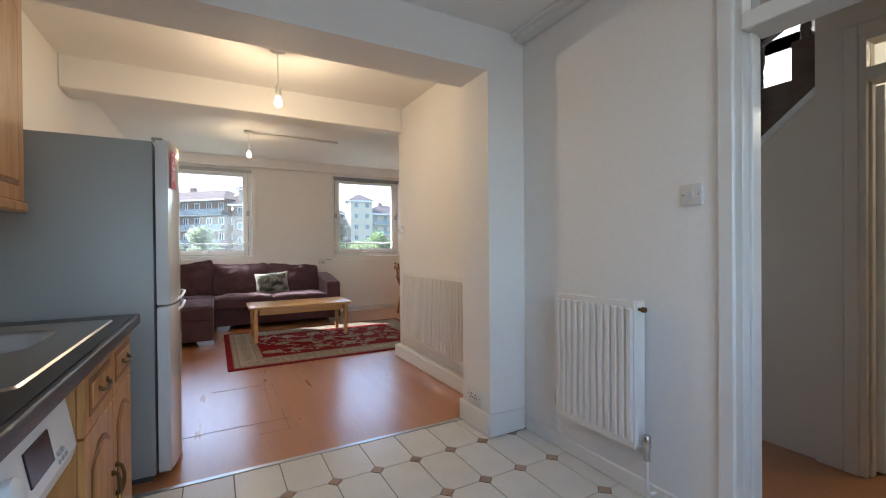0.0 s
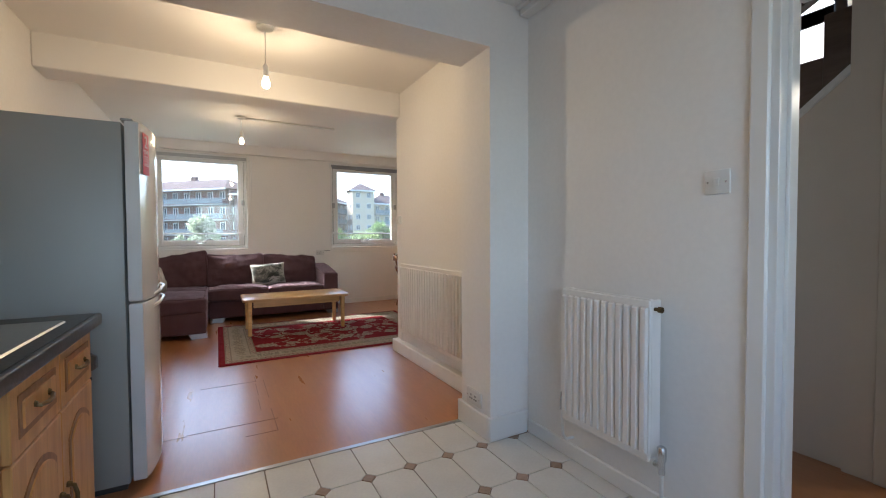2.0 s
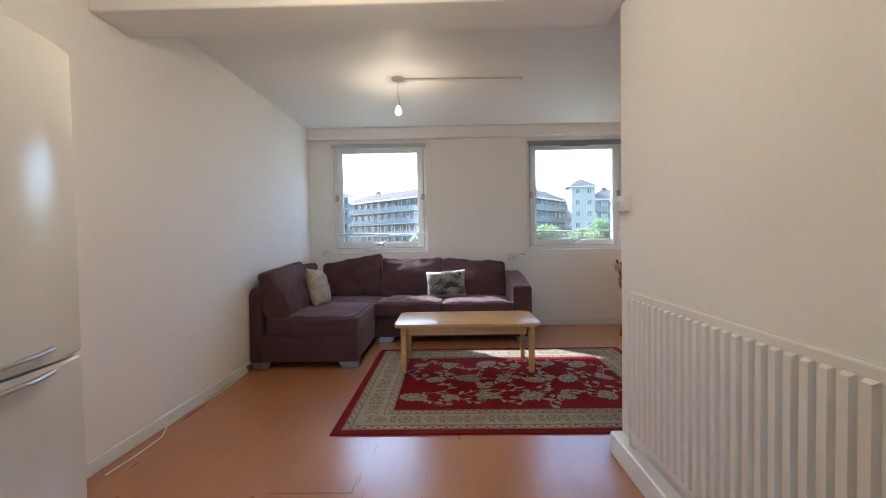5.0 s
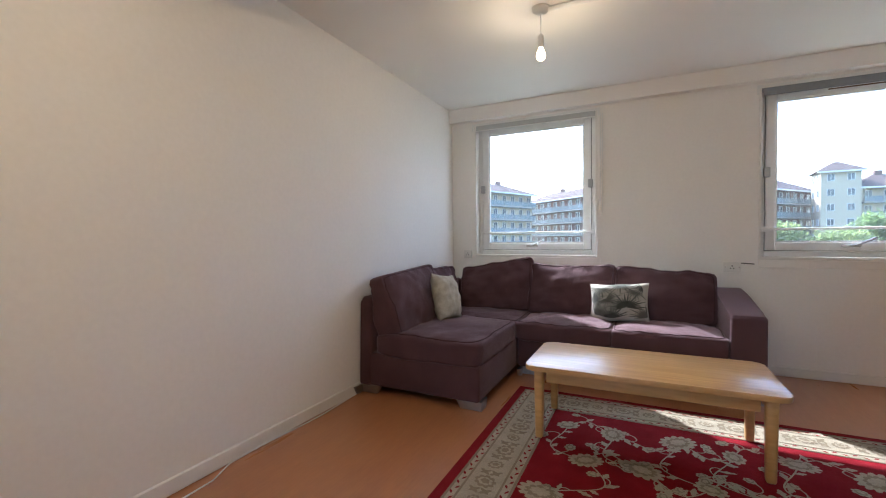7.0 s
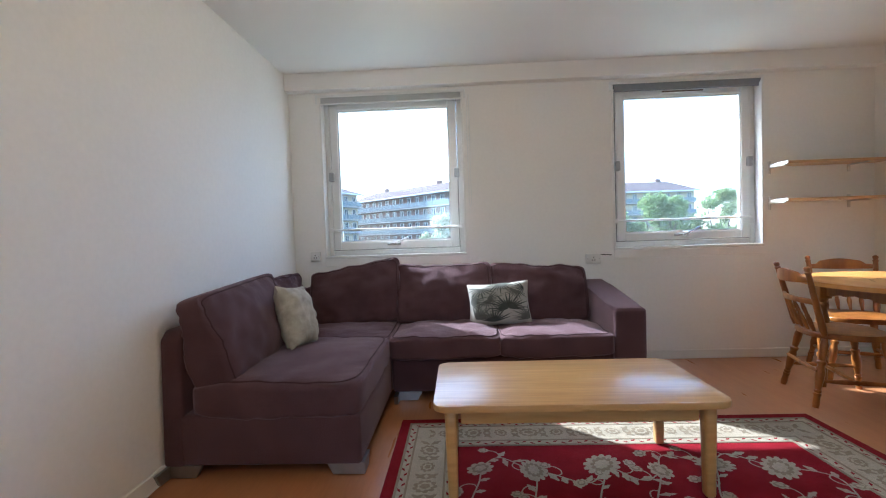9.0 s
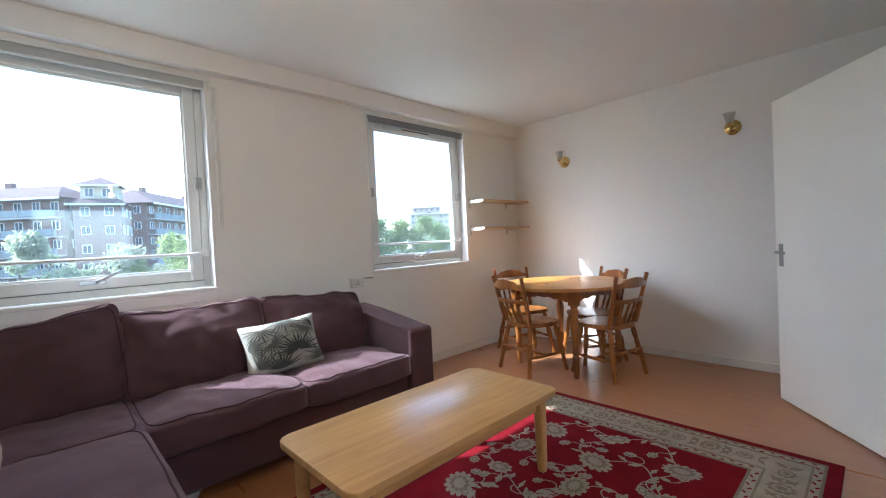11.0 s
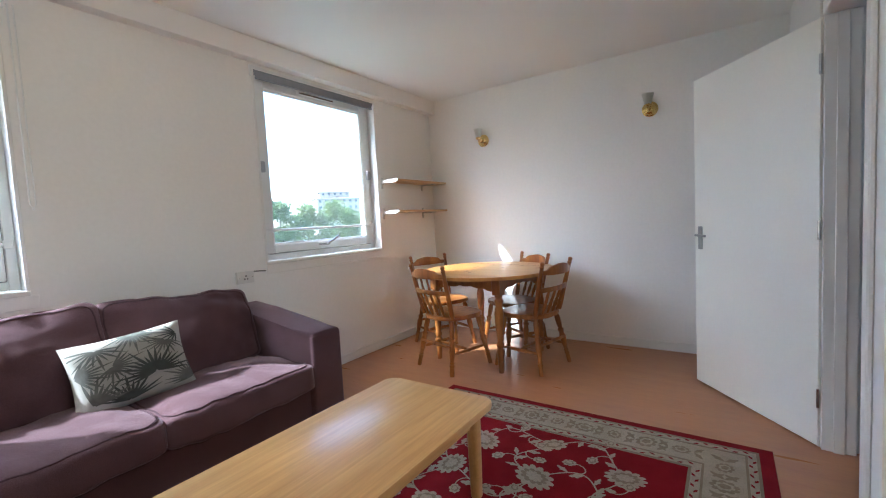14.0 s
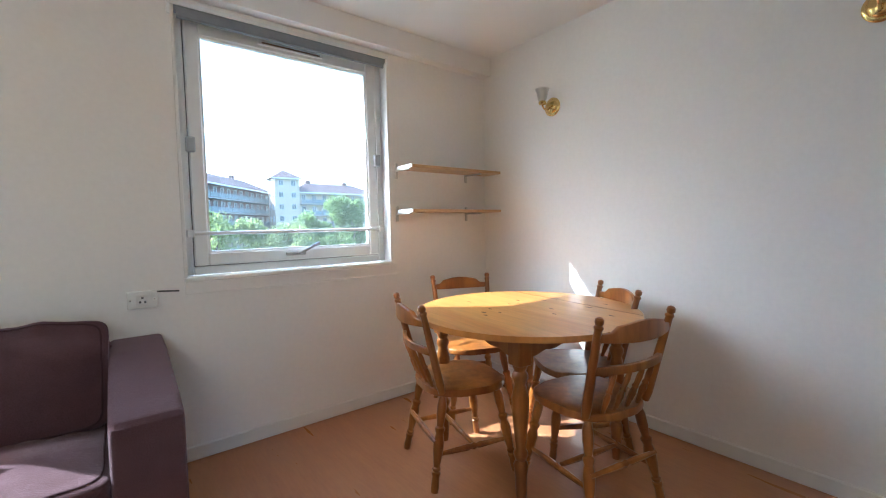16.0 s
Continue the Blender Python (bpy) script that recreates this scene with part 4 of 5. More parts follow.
vine, leaves = bmesh.new(), bmesh.new()
spots = []
for i in range(6):
    for j in range(3):
        x = FX0 + (i + 0.5 + (0.22 if j % 2 else -0.22)) * (FX1 - FX0) / 6
        y = FY0 + (j + 0.5) * (FY1 - FY0) / 3
        spots.append((x + rng.uniform(-0.03, 0.03), y + rng.uniform(-0.03, 0.03), (0.105, 0.07, 0.09)[(i + 2 * j) % 3]))
for n, (x, y, r) in enumerate(spots):
    flower_part("flower", x, y, r, 13 if r > 0.08 else 9, 0.72, rng.uniform(0, 3), RUG_C, RUG_T)
    for k in (1, 3):
        if n + k < len(spots):
            x1, y1, r1 = spots[n + k]
            if math.hypot(x1 - x, y1 - y) > 0.62:
                continue
            dx, dy = x1 - x, y1 - y
            bend = rng.choice((-1, 1)) * rng.uniform(0.28, 0.45)
            pts = []
            for t in np.linspace(0.0, 1.0, 19):
                q = bend * math.sin(math.pi * t) + 0.10 * math.sin(2 * math.pi * t)
                px, py = x + dx * t - dy * q, y + dy * t + dx * q
                pts.append((min(FX1 + 0.02, max(FX0 - 0.02, px)), min(FY1 + 0.02, max(FY0 - 0.02, py))))
            ribbon(vine, pts, 0.0036, 0.0106)
            for t in (3, 6, 8, 11, 14):
                px, py = pts[t]
                a = math.atan2(pts[t + 1][1] - py, pts[t + 1][0] - px) + rng.choice((-1, 1)) * rng.uniform(0.5, 1.1)
                leaf(leaves, px, py, a, rng.uniform(0.045, 0.08), rng.uniform(0.010, 0.016), 0.0112)
            for m in (pts[5], pts[12]):
              a = rng.uniform(0, 6.28)
              hook = [(m[0] + 0.09 * s * math.cos(a + 2.2 * s), m[1] + 0.09 * s * math.sin(a + 2.2 * s)) for s in np.linspace(0, 1, 9)]
              ribbon(vine, hook, 0.003, 0.0109)
              flower_part("small_flower", *hook[-1], rng.uniform(0.026, 0.038), 7, 0.8, a, RUG_C, RUG_T)
tagged(part("vine", vine, RUG_C, rug, "cream winding vines"), kind="stuff")
tagged(part("leaf", leaves, RUG_C, rug, "small cream leaves"), kind="stuff")
BM = 0.188
scroll = bmesh.new()


def border_run(p, q, count):
    a = math.atan2(q[1] - p[1], q[0] - p[0])
    for i in range(count):
        t = (i + 0.5) / count
        x, y = p[0] + (q[0] - p[0]) * t, p[1] + (q[1] - p[1]) * t
        flower_part("border_flower", x, y, 0.056 if i % 2 else 0.042, 9, 0.85, a + i, RUG_T, RUG_C)
        for s in (-1, 1):
            leaf(scroll, x + 0.055 * math.cos(a), y + 0.055 * math.sin(a), a + s * 0.9, 0.07, 0.013, 0.0121)
            leaf(scroll, x - 0.055 * math.cos(a), y - 0.055 * math.sin(a), a + math.pi + s * 0.9, 0.06, 0.011, 0.0121)


guard = bmesh.new()
for off in (0.083, 0.295):
    x0, x1, y0, y1 = RX0 + off, RX1 - off, RY0 + off, RY1 - off
    for k in range(int((x1 - x0) / 0.04)):
        for y in (y0, y1):
            leaf(guard, x0 + 0.01 + k * 0.04, y, 0.5 if k % 2 else -0.5, 0.03, 0.006, 0.0112)
    for k in range(int((y1 - y0) / 0.04)):
        for x in (x0, x1):
            leaf(guard, x, y0 + 0.01 + k * 0.04, 1.57 + (0.5 if k % 2 else -0.5), 0.03, 0.006, 0.0112)
tagged(part("guard_leaf", guard, RUG_R, rug, "tiny red leaves along the border lines"), kind="stuff")
border_run((RX0 + BM, RY0 + BM), (RX1 - BM, RY0 + BM), 13)
border_run((RX0 + BM, RY1 - BM), (RX1 - BM, RY1 - BM), 13)
border_run((RX0 + BM, RY0 + BM + 0.1), (RX0 + BM, RY1 - BM - 0.1), 8)
border_run((RX1 - BM, RY0 + BM + 0.1), (RX1 - BM, RY1 - BM - 0.1), 8)
tagged(part("border_leaf", scroll, RUG_T, rug, "taupe leaves along the border"), kind="stuff")

# ---- dining table and chairs ----
OAKV = mat("honey_pine", (0.40, 0.155, 0.028), 0.30, vary=0.25, scale=5, grain=0.22, grain_scale=16, stretch=(1.6, 1.6, 0.3), coat=0.35, second=(0.21, 0.066, 0.012), island=0.14)
TOPW = mat("honey_pine_top", (0.56, 0.27, 0.065), 0.33, vary=0.2, scale=2.0, grain=0.14, grain_scale=8, stretch=(7, 0.6, 1), coat=0.25, second=(0.46, 0.19, 0.038))
KNOT = mat("pine_knot", (0.13, 0.045, 0.015), 0.5, vary=0.4, scale=60)

TURN = [(0.0165, 0.0), (0.019, 0.06), (0.017, 0.16), (0.021, 0.19), (0.021, 0.205), (0.015, 0.215), (0.02, 0.235), (0.02, 0.25), (0.015, 0.262), (0.024, 0.42), (0.025, 0.52), (0.018, 0.60), (0.024, 0.64), (0.024, 0.66), (0.016, 0.68), (0.022, 0.80), (0.022, 0.90), (0.014, 1.0)]


def turned(a, b, scale=1.0, n=10, profile=TURN, thick=1.0):
    """A turned stick from a to b."""
    a, b = Vector(a), Vector(b)
    d = b - a
    m = Matrix.Translation(a) @ d.to_track_quat("Z", "Y").to_matrix().to_4x4()
    bm = bmesh.new()
    lathe(bm, [(r * thick, z * d.length) for r, z in profile], n, m)
    return bm


SPIN = [(0.007, 0.0), (0.009, 0.15), (0.012, 0.3), (0.0135, 0.42), (0.009, 0.52), (0.013, 0.56), (0.009, 0.6), (0.011, 0.8), (0.007, 1.0)]
STRET = [(0.009, 0.0), (0.012, 0.2), (0.015, 0.42), (0.011, 0.46), (0.0165, 0.5), (0.011, 0.54), (0.015, 0.58), (0.012, 0.8), (0.009, 1.0)]


def curved_rail(x, bow, y0, z0, height, thick, shape):
    """A bent rail from -x to x, its height given by shape(u)."""
    bm = bmesh.new()
    rows = []
    for u in np.linspace(-1, 1, 17):
        yy = y0 - bow * (1 - u * u)
        lo, hi = shape(u)
        rows.append([bm.verts.new((u * x, yy + dy, z0 + dz)) for dy, dz in ((-thick / 2, lo), (thick / 2, lo), (thick / 2, hi), (-thick / 2, hi))])
    for p, q in zip(rows, rows[1:]):
        for k in range(4):
            bm.faces.new((p[k], q[k], q[(k + 1) % 4], p[(k + 1) % 4]))
    bm.faces.new(rows[0])
    bm.faces.new(rows[-1][::-1])
    bmesh.ops.bevel(bm, geom=[e for e in bm.edges if abs(e.verts[0].co.x - e.verts[1].co.x) > 0.005], offset=0.004, segments=2, affect="EDGES", profile=0.5)
    return bm


def dining_chair(m):
    """A farmhouse chair about its seat's centre, facing +y."""
    ob = thing("dining_chair", "honey-stained pine farmhouse chair with turned spindles at the table", "chair", m, "chairs round the dining table")
    bm = bmesh.new()
    out = []
    for i in range(36):
        a = 2 * math.pi * i / 36
        c, s = math.cos(a), math.sin(a)
        k = (abs(c) ** 3.2 + abs(s) ** 3.2) ** (-1 / 3.2)
        out.append((c * k * (0.205 + 0.018 * s), s * k * 0.20))
    prism(bm, out, 0.034, Matrix.Translation((0, 0, 0.405)))
    bmesh.ops.bevel(bm, geom=[e for e in bm.edges if abs(e.verts[0].co.z - e.verts[1].co.z) < 1e-4], offset=0.009, segments=3, affect="EDGES", profile=0.5)
    part("seat", bm, OAKV, ob, smooth=True)
    for sx in (-1, 1):
        part("leg", turned((sx * 0.205, 0.205, 0), (sx * 0.145, 0.14, 0.407)), OAKV, ob, smooth=True)
        part("leg", turned((sx * 0.205, -0.215, 0), (sx * 0.145, -0.14, 0.407)), OAKV, ob, smooth=True)
        part("stretcher", turned((sx * 0.18, -0.185, 0.155), (sx * 0.18, 0.175, 0.155), profile=STRET, n=8), OAKV, ob, smooth=True)
        p = turned((sx * 0.172, -0.155, 0.43), (sx * 0.20, -0.255, 0.845), thick=0.85,
                   profile=[(0.019, 0), (0.024, 0.1), (0.021, 0.5), (0.018, 0.8), (0.017, 0.885), (0.021, 0.90), (0.021, 0.915), (0.014, 0.93), (0.02, 0.95), (0.019, 0.985), (0.01, 1.0)])
        part("back_post", p, OAKV, ob, smooth=True)
    part("cross_stretcher", turned((-0.18, 0.0, 0.155), (0.18, 0.0, 0.155), profile=STRET, n=8), OAKV, ob, smooth=True)
    part("rear_stretcher", turned((-0.185, -0.195, 0.215), (0.185, -0.195, 0.215), profile=STRET, n=8), OAKV, ob, smooth=True)
    part("crest_rail", curved_rail(0.192, 0.045, -0.240, 0.74, 0.08, 0.02, lambda u: (0.0 + 0.008 * u * u, 0.070 + 0.012 * math.cos(math.pi * u) - (0.018 if abs(u) > 0.72 else 0))), OAKV, ob, smooth=True)
    part("mid_rail", curved_rail(0.186, 0.04, -0.213, 0.615, 0.03, 0.02, lambda u: (0.0, 0.034)), OAKV, ob, smooth=True)
    for x in (-0.105, -0.036, 0.036, 0.105):
        k = 1 - (x / 0.186) ** 2
        part("spindle", turned((x * 0.95, -0.165 - 0.008 * k, 0.43), (x, -0.213 - 0.04 * k, 0.62), profile=SPIN, n=8, thick=1.1), OAKV, ob, smooth=True)
    return ob


def chair_pose(px, py, fx, fy):
    """The pose that puts the back's top at (px, py), facing along (fx, fy)."""
    l = math.hypot(fx, fy)
    fx, fy = fx / l, fy / l
    return pose(px + fx * 0.25, py + fy * 0.25, 0.001, 0, 0, math.degrees(math.atan2(-fx, fy)))


first = dining_chair(chair_pose(0.81, 5.99, 0.963, -0.27))
for p in ((1.285, 5.12, 0.2, 0.98), (1.62, 6.56, -0.40, -0.92), (1.885, 5.535, -0.85, 0.53)):
    copy_thing(first, chair_pose(*p))

TCX, TCY, TR = 1.385, 5.765, 0.56
dt = thing("dining_table", "round honey-stained pine dining table with turned legs", "dining table", pose(TCX, TCY, 0.001, 0, 0, -7))
bm = bmesh.new()
prism(bm, [(TR * math.cos(2 * math.pi * i / 64), TR * math.sin(2 * math.pi * i / 64)) for i in range(64)], 0.026, Matrix.Translation((0, 0, 0.724)))
bmesh.ops.bevel(bm, geom=[e for e in bm.edges if abs(e.verts[0].co.z - e.verts[1].co.z) < 1e-4], offset=0.009, segments=3, affect="EDGES", profile=0.5)
top = part("tabletop", bm, TOPW, dt, "knotty honey pine top", smooth=True)
rng = random.Random(4)
for k in range(15):
    a, r0 = rng.uniform(0, 6.28), rng.uniform(0.1, 0.5)
    bm = bmesh.new()
    rosette(bm, r0 * math.cos(a), r0 * math.sin(a), rng.uniform(0.010, 0.022), 6, 0.7506, 0.45, radians(90) + rng.uniform(-0.2, 0.2))
    part("knot", bm, KNOT, top)
part("dark_line", boxes((0.318, 0.322, -0.45, 0.45, 0.7492, 0.7506)), KNOT, top, "thin dark line across the tabletop")
for k in range(4):
    m = Matrix.Rotation(radians(90 * k), 4, "Z")
    bm = bmesh.new()
    n = 25
    lo = [(-0.29 + 0.58 * i / (n - 1), 0.655 - 0.032 * abs(abs((i / (n - 1)) * 2 - 1)) ** 1.5 - 0.011 * abs(math.sin(i / (n - 1) * math.pi * 5))) for i in range(n)]
    prism(bm, lo + [(0.29, 0.724), (-0.29, 0.724)], 0.02, m @ Matrix(((1, 0, 0, 0), (0, 0, -1, 0.315), (0, 1, 0, 0), (0, 0, 0, 1))))
    part("apron", bm, OAKV, dt, "scalloped apron")
    p = m @ Vector((0.315, 0.315, 0))
    bm = bmesh.new()
    box(bm, p.x - 0.036, p.x + 0.036, p.y - 0.036, p.y + 0.036, 0.60, 0.724, bevel=0.004)
    lathe(bm, [(0.020, 0.0), (0.024, 0.05), (0.026, 0.12), (0.032, 0.17), (0.022, 0.19), (0.031, 0.21), (0.031, 0.225), (0.022, 0.24), (0.036, 0.40), (0.037, 0.46), (0.025, 0.52), (0.034, 0.545), (0.034, 0.56), (0.025, 0.575), (0.034, 0.60), (0.034, 0.603)], 16,
          Matrix.Translation((p.x, p.y, 0)))
    part("leg", bm, OAKV, dt, smooth=True)
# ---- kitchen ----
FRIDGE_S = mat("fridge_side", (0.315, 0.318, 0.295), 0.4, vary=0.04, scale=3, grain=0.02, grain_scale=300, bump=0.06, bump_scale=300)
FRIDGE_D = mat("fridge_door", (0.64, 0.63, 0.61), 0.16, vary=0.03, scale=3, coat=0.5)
STICK = mat("red_sticker", (0.50, 0.05, 0.07), 0.4, vary=0.05, scale=20)
OAK = mat("oak_cabinet", (0.50, 0.245, 0.075), 0.4, vary=0.22, scale=3, grain=0.12, grain_scale=14, stretch=(8, 8, 0.8), second=(0.37, 0.17, 0.045), coat=0.1)
OAKD = mat("oak_moulding", (0.25, 0.11, 0.038), 0.45, vary=0.25, scale=6, grain=0.1, grain_scale=20, stretch=(6, 6, 1))
STONE = mat("dark_worktop", (0.035, 0.036, 0.040), 0.35, vary=0.3, scale=120, grain=0.35, grain_scale=500)
WHITEG = mat("white_appliance", (0.78, 0.78, 0.77), 0.25, vary=0.03, scale=5)
SCREEN = mat("dark_display", (0.02, 0.02, 0.022), 0.12, vary=0.2, scale=20)
BAG = mat("black_bin_bag", (0.012, 0.012, 0.013), 0.28, vary=0.3, scale=20, bump=0.8, bump_scale=18)


def text(name, words, size, m, material, parent):
    cu = bpy.data.curves.new(name, "FONT")
    cu.body, cu.size, cu.extrude, cu.align_x = words, size, 0.0003, "CENTER"
    ob = new(name, cu)
    me = bpy.data.meshes.new_from_object(ob.evaluated_get(bpy.context.evaluated_depsgraph_get()))
    bpy.data.objects.remove(ob)
    me.materials.append(material)
    t = part(name, me, material, parent)
    t.matrix_local = m
    return t


fridge = thing("fridge_freezer", "tall silver-grey fridge freezer with glossy doors", "fridge freezer", pose(0, 0, 0))
FY0, FY1 = 2.10, 2.645
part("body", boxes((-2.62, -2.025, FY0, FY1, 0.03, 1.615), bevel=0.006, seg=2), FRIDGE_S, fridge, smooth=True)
part("plinth", boxes((-2.58, -2.04, FY0 + 0.02, FY1 - 0.02, 0.0, 0.03)), DARKP, fridge)


def fridge_door(z0, z1):
    bm = bmesh.new()
    out = [(-2.015, FY0)] + [(-1.965 + 0.03 * (1 - ((i / 12) * 2 - 1) ** 2), FY0 + (FY1 - FY0) * i / 12) for i in range(13)] + [(-2.015, FY1)]
    prism(bm, out, z1 - z0, Matrix.Translation((0, 0, z0)))
    bmesh.ops.bevel(bm, geom=[e for e in bm.edges if abs(e.verts[0].co.z - e.verts[1].co.z) < 1e-4], offset=0.01, segments=3, affect="EDGES", profile=0.5)
    return part("door", bm, FRIDGE_D, fridge, "glossy pale grey door", smooth=True)


upper = fridge_door(0.835, 1.625)
lower = fridge_door(0.035, 0.828)
for d, z in ((upper, 0.845), (lower, 0.79)):
    bm = bmesh.new()
    tube(bm, [(-1.945, FY0 + 0.16, z), (-1.925, FY0 + 0.20, z + 0.012), (-1.922, FY0 + 0.38, z + 0.022), (-1.94, FY0 + 0.44, z + 0.024)], 0.007, 8)
    part("handle", bm, STEEL, d, "curved metal grip", smooth=True)
part("hinge_cap", boxes((-2.03, -1.985, FY0 + 0.005, FY0 + 0.06, 1.622, 1.635), bevel=0.004), FRIDGE_S, fridge)
st = part("sticker", boxes((-1.9605, -1.9595, 0, 0.075, 1.40, 1.585)), STICK, upper, "red sticker with white lettering")
st.matrix_local = Matrix.Translation((0.0065, FY0 + 0.028, 0.0)) @ Matrix.Translation((-1.960, 0, 0)) @ Matrix.Rotation(radians(-10), 4, "Z") @ Matrix.Translation((1.960, 0, 0))
M = Matrix(((0, 0, 1, -1.9590), (1, 0, 0, 0.0375), (0, 1, 0, 0), (0, 0, 0, 1)))
text("numeral", "2", 0.075, Matrix.Translation((0, 0, 1.522)) @ M, UPVC, st)
text("lettering", "YEAR", 0.026, Matrix.Translation((0, 0, 1.494)) @ M, UPVC, st)
for k, z in enumerate((1.484, 1.474, 1.464, 1.452, 1.444)):
    part("text_bar", boxes((-1.9594, -1.9588, 0.012 + 0.004 * (k % 2), 0.064, z - 0.003, z)), UPVC, st)

# worktop with sink
CT, CF = 0.86, -2.04
SX0, SX1, SY0, SY1 = -2.60, -2.095, 0.725, 1.51
wt = thing("worktop", "speckled black laminate worktop with a pale front edge", "worktop", pose(0, 0, 0))
part("slab", boxes((WX + 0.002, SX0, -1.2, 1.66, CT - 0.036, CT), (SX1, CF, -1.2, 1.66, CT - 0.036, CT), (SX0, SX1, -1.2, SY0, CT - 0.036, CT), (SX0, SX1, SY1, 1.66, CT - 0.036, CT)), STONE, wt)
part("rounded_edge", boxes((CF + 0.0002, CF + 0.017, -1.2, 1.66, CT - 0.038, CT + 0.0005), bevel=0.006, seg=3), STONE, wt, smooth=True)
sink = thing("sink", "stainless steel inset sink with a ribbed drainer", "sink", pose(0, 0, 0))
SCX, SCY = (SX0 + SX1) / 2, (SY0 + SY1) / 2
BX, BY = SCX - 0.015, 1.235


def bridge(bm, p, q):
    for i in range(len(p)):
        bm.faces.new((p[i], p[(i + 1) % len(p)], q[(i + 1) % len(q)], q[i]))


# pressed plate with a round-cornered bowl
bm = bmesh.new()
outer = [bm.verts.new((SCX + x, SCY + y, CT + 0.0005)) for x, y in rounded_rect(SX1 - SX0 + 0.03, SY1 - SY0 + 0.03, 0.02)]
lip = [bm.verts.new((SCX + x, SCY + y, CT + 0.005)) for x, y in rounded_rect(SX1 - SX0 + 0.02, SY1 - SY0 + 0.02, 0.018)]
plate = [bm.verts.new((SCX + x, SCY + y, CT + 0.002)) for x, y in rounded_rect(SX1 - SX0 - 0.01, SY1 - SY0 - 0.01, 0.02)]
mouth = [bm.verts.new((BX + x, BY + y, CT + 0.002)) for x, y in rounded_rect(0.36, 0.36, 0.085)]
bridge(bm, outer, lip)
bridge(bm, lip, plate)
bridge(bm, plate, mouth)
part("rim", bm, STEEL, sink, smooth=True)
bm = bmesh.new()
rings = [[bm.verts.new((BX + x, BY + y, CT + z)) for x, y in rounded_rect(w, w, r)] for w, r, z in ((0.36, 0.085, 0.002), (0.35, 0.085, -0.008), (0.33, 0.08, -0.14), (0.29, 0.07, -0.165))]
for p, q in zip(rings, rings[1:]):
    bridge(bm, p, q)
bm.faces.new(rings[-1])
part("bowl", bm, STEEL, sink, smooth=True)
for k in range(6):
    x = SX0 + 0.07 + k * 0.055
    part("drainer_rib", boxes((x, x + 0.012, SY0 + 0.03, 1.02, CT + 0.002, CT + 0.006), bevel=0.003), STEEL, sink)


def arch_panel(y0, y1, z0, z1, arch):
    """Outline of a raised panel, with an arched head if wanted, in yz."""
    out = [(y0, z0), (y1, z0)]
    for i in range(11):
        u = 1 - i / 10
        out.append((y0 + (y1 - y0) * u, z1 - (arch * (2 * u - 1) ** 2 if arch else 0)))
    return out


YZ = Matrix(((0, 0, 1, 0), (1, 0, 0, 0), (0, 1, 0, 0), (0, 0, 0, 1)))


def front(parent, name, x, y0, y1, z0, z1, arch, handle):
    """A drawer or door front in the plane x, with a raised moulded panel."""
    d = part(name, boxes((x, x + 0.018, y0, y1, z0, z1), bevel=0.003), OAK, parent)
    e = min(0.05, (z1 - z0) * 0.22)
    bm = bmesh.new()
    prism(bm, arch_panel(y0 + e, y1 - e, z0 + e, z1 - e, arch), 0.004, Matrix.Translation((x + 0.017, 0, 0)) @ YZ)
    bmesh.ops.bevel(bm, geom=bm.edges[:], offset=0.0015, segments=1, affect="EDGES")
    part("moulding", bm, OAKD, d)
    bm = bmesh.new()
    prism(bm, arch_panel(y0 + e + 0.016, y1 - e - 0.016, z0 + e + 0.016, z1 - e - 0.016, arch * 0.9), 0.008, Matrix.Translation((x + 0.017, 0, 0)) @ YZ)
    bmesh.ops.bevel(bm, geom=bm.edges[:], offset=0.003, segments=1, affect="EDGES")
    part("raised_panel", bm, OAK, d)
    hy, hz, vert = handle
    bm = bmesh.new()
    pts = [(-0.045, 0.0), (-0.04, 0.016), (-0.015, 0.022), (0.015, 0.022), (0.04, 0.016), (0.045, 0.0)]
    tube(bm, [(x + 0.018 + o, hy + (0 if vert else u), hz + (u if vert else 0) - (0 if vert else o * 0.4)) for u, o in pts], 0.0055, 8)
    for s in (-1, 1):
        bmesh.ops.create_icosphere(bm, subdivisions=1, radius=0.010, matrix=Matrix.Translation((x + 0.022, hy + (0 if vert else s * 0.045), hz + (s * 0.045 if vert else 0))))
    part("handle", bm, OLDBRASS, d, "antique brass handle", smooth=True)
    return d


def base_unit(y0, y1, pairs):
    ob = thing("base_cabinet", "oak kitchen base cabinet with arched panel doors", "cabinet", pose(0, 0, 0))
    part("carcass", boxes((WX + 0.03, CF - 0.032, y0, y1, 0.10, 0.665), (WX + 0.03, CF - 0.032, y0, y0 + 0.018, 0.665, CT - 0.0365), (WX + 0.03, CF - 0.032, y1 - 0.018, y1, 0.665, CT - 0.0365), (CF - 0.050, CF - 0.032, y0 + 0.018, y1 - 0.018, 0.665, CT - 0.0365)), OAK, ob)
    part("plinth", boxes((WX + 0.03, CF - 0.09, y0, y1, 0.0, 0.10)), OAKD, ob)
    w = (y1 - y0) / pairs
    doors = []
    for k in range(pairs):
        a, b = y0 + k * w + 0.002, y0 + (k + 1) * w - 0.002
        front(ob, "drawer", CF - 0.032, a, b, 0.645, 0.815, 0, ((a + b) / 2, 0.735, False))
        doors.append(front(ob, "door", CF - 0.032, a, b, 0.105, 0.64, 0.045, (b - 0.028 if k % 2 == 0 else a + 0.028, 0.38, True)))
    return ob, doors


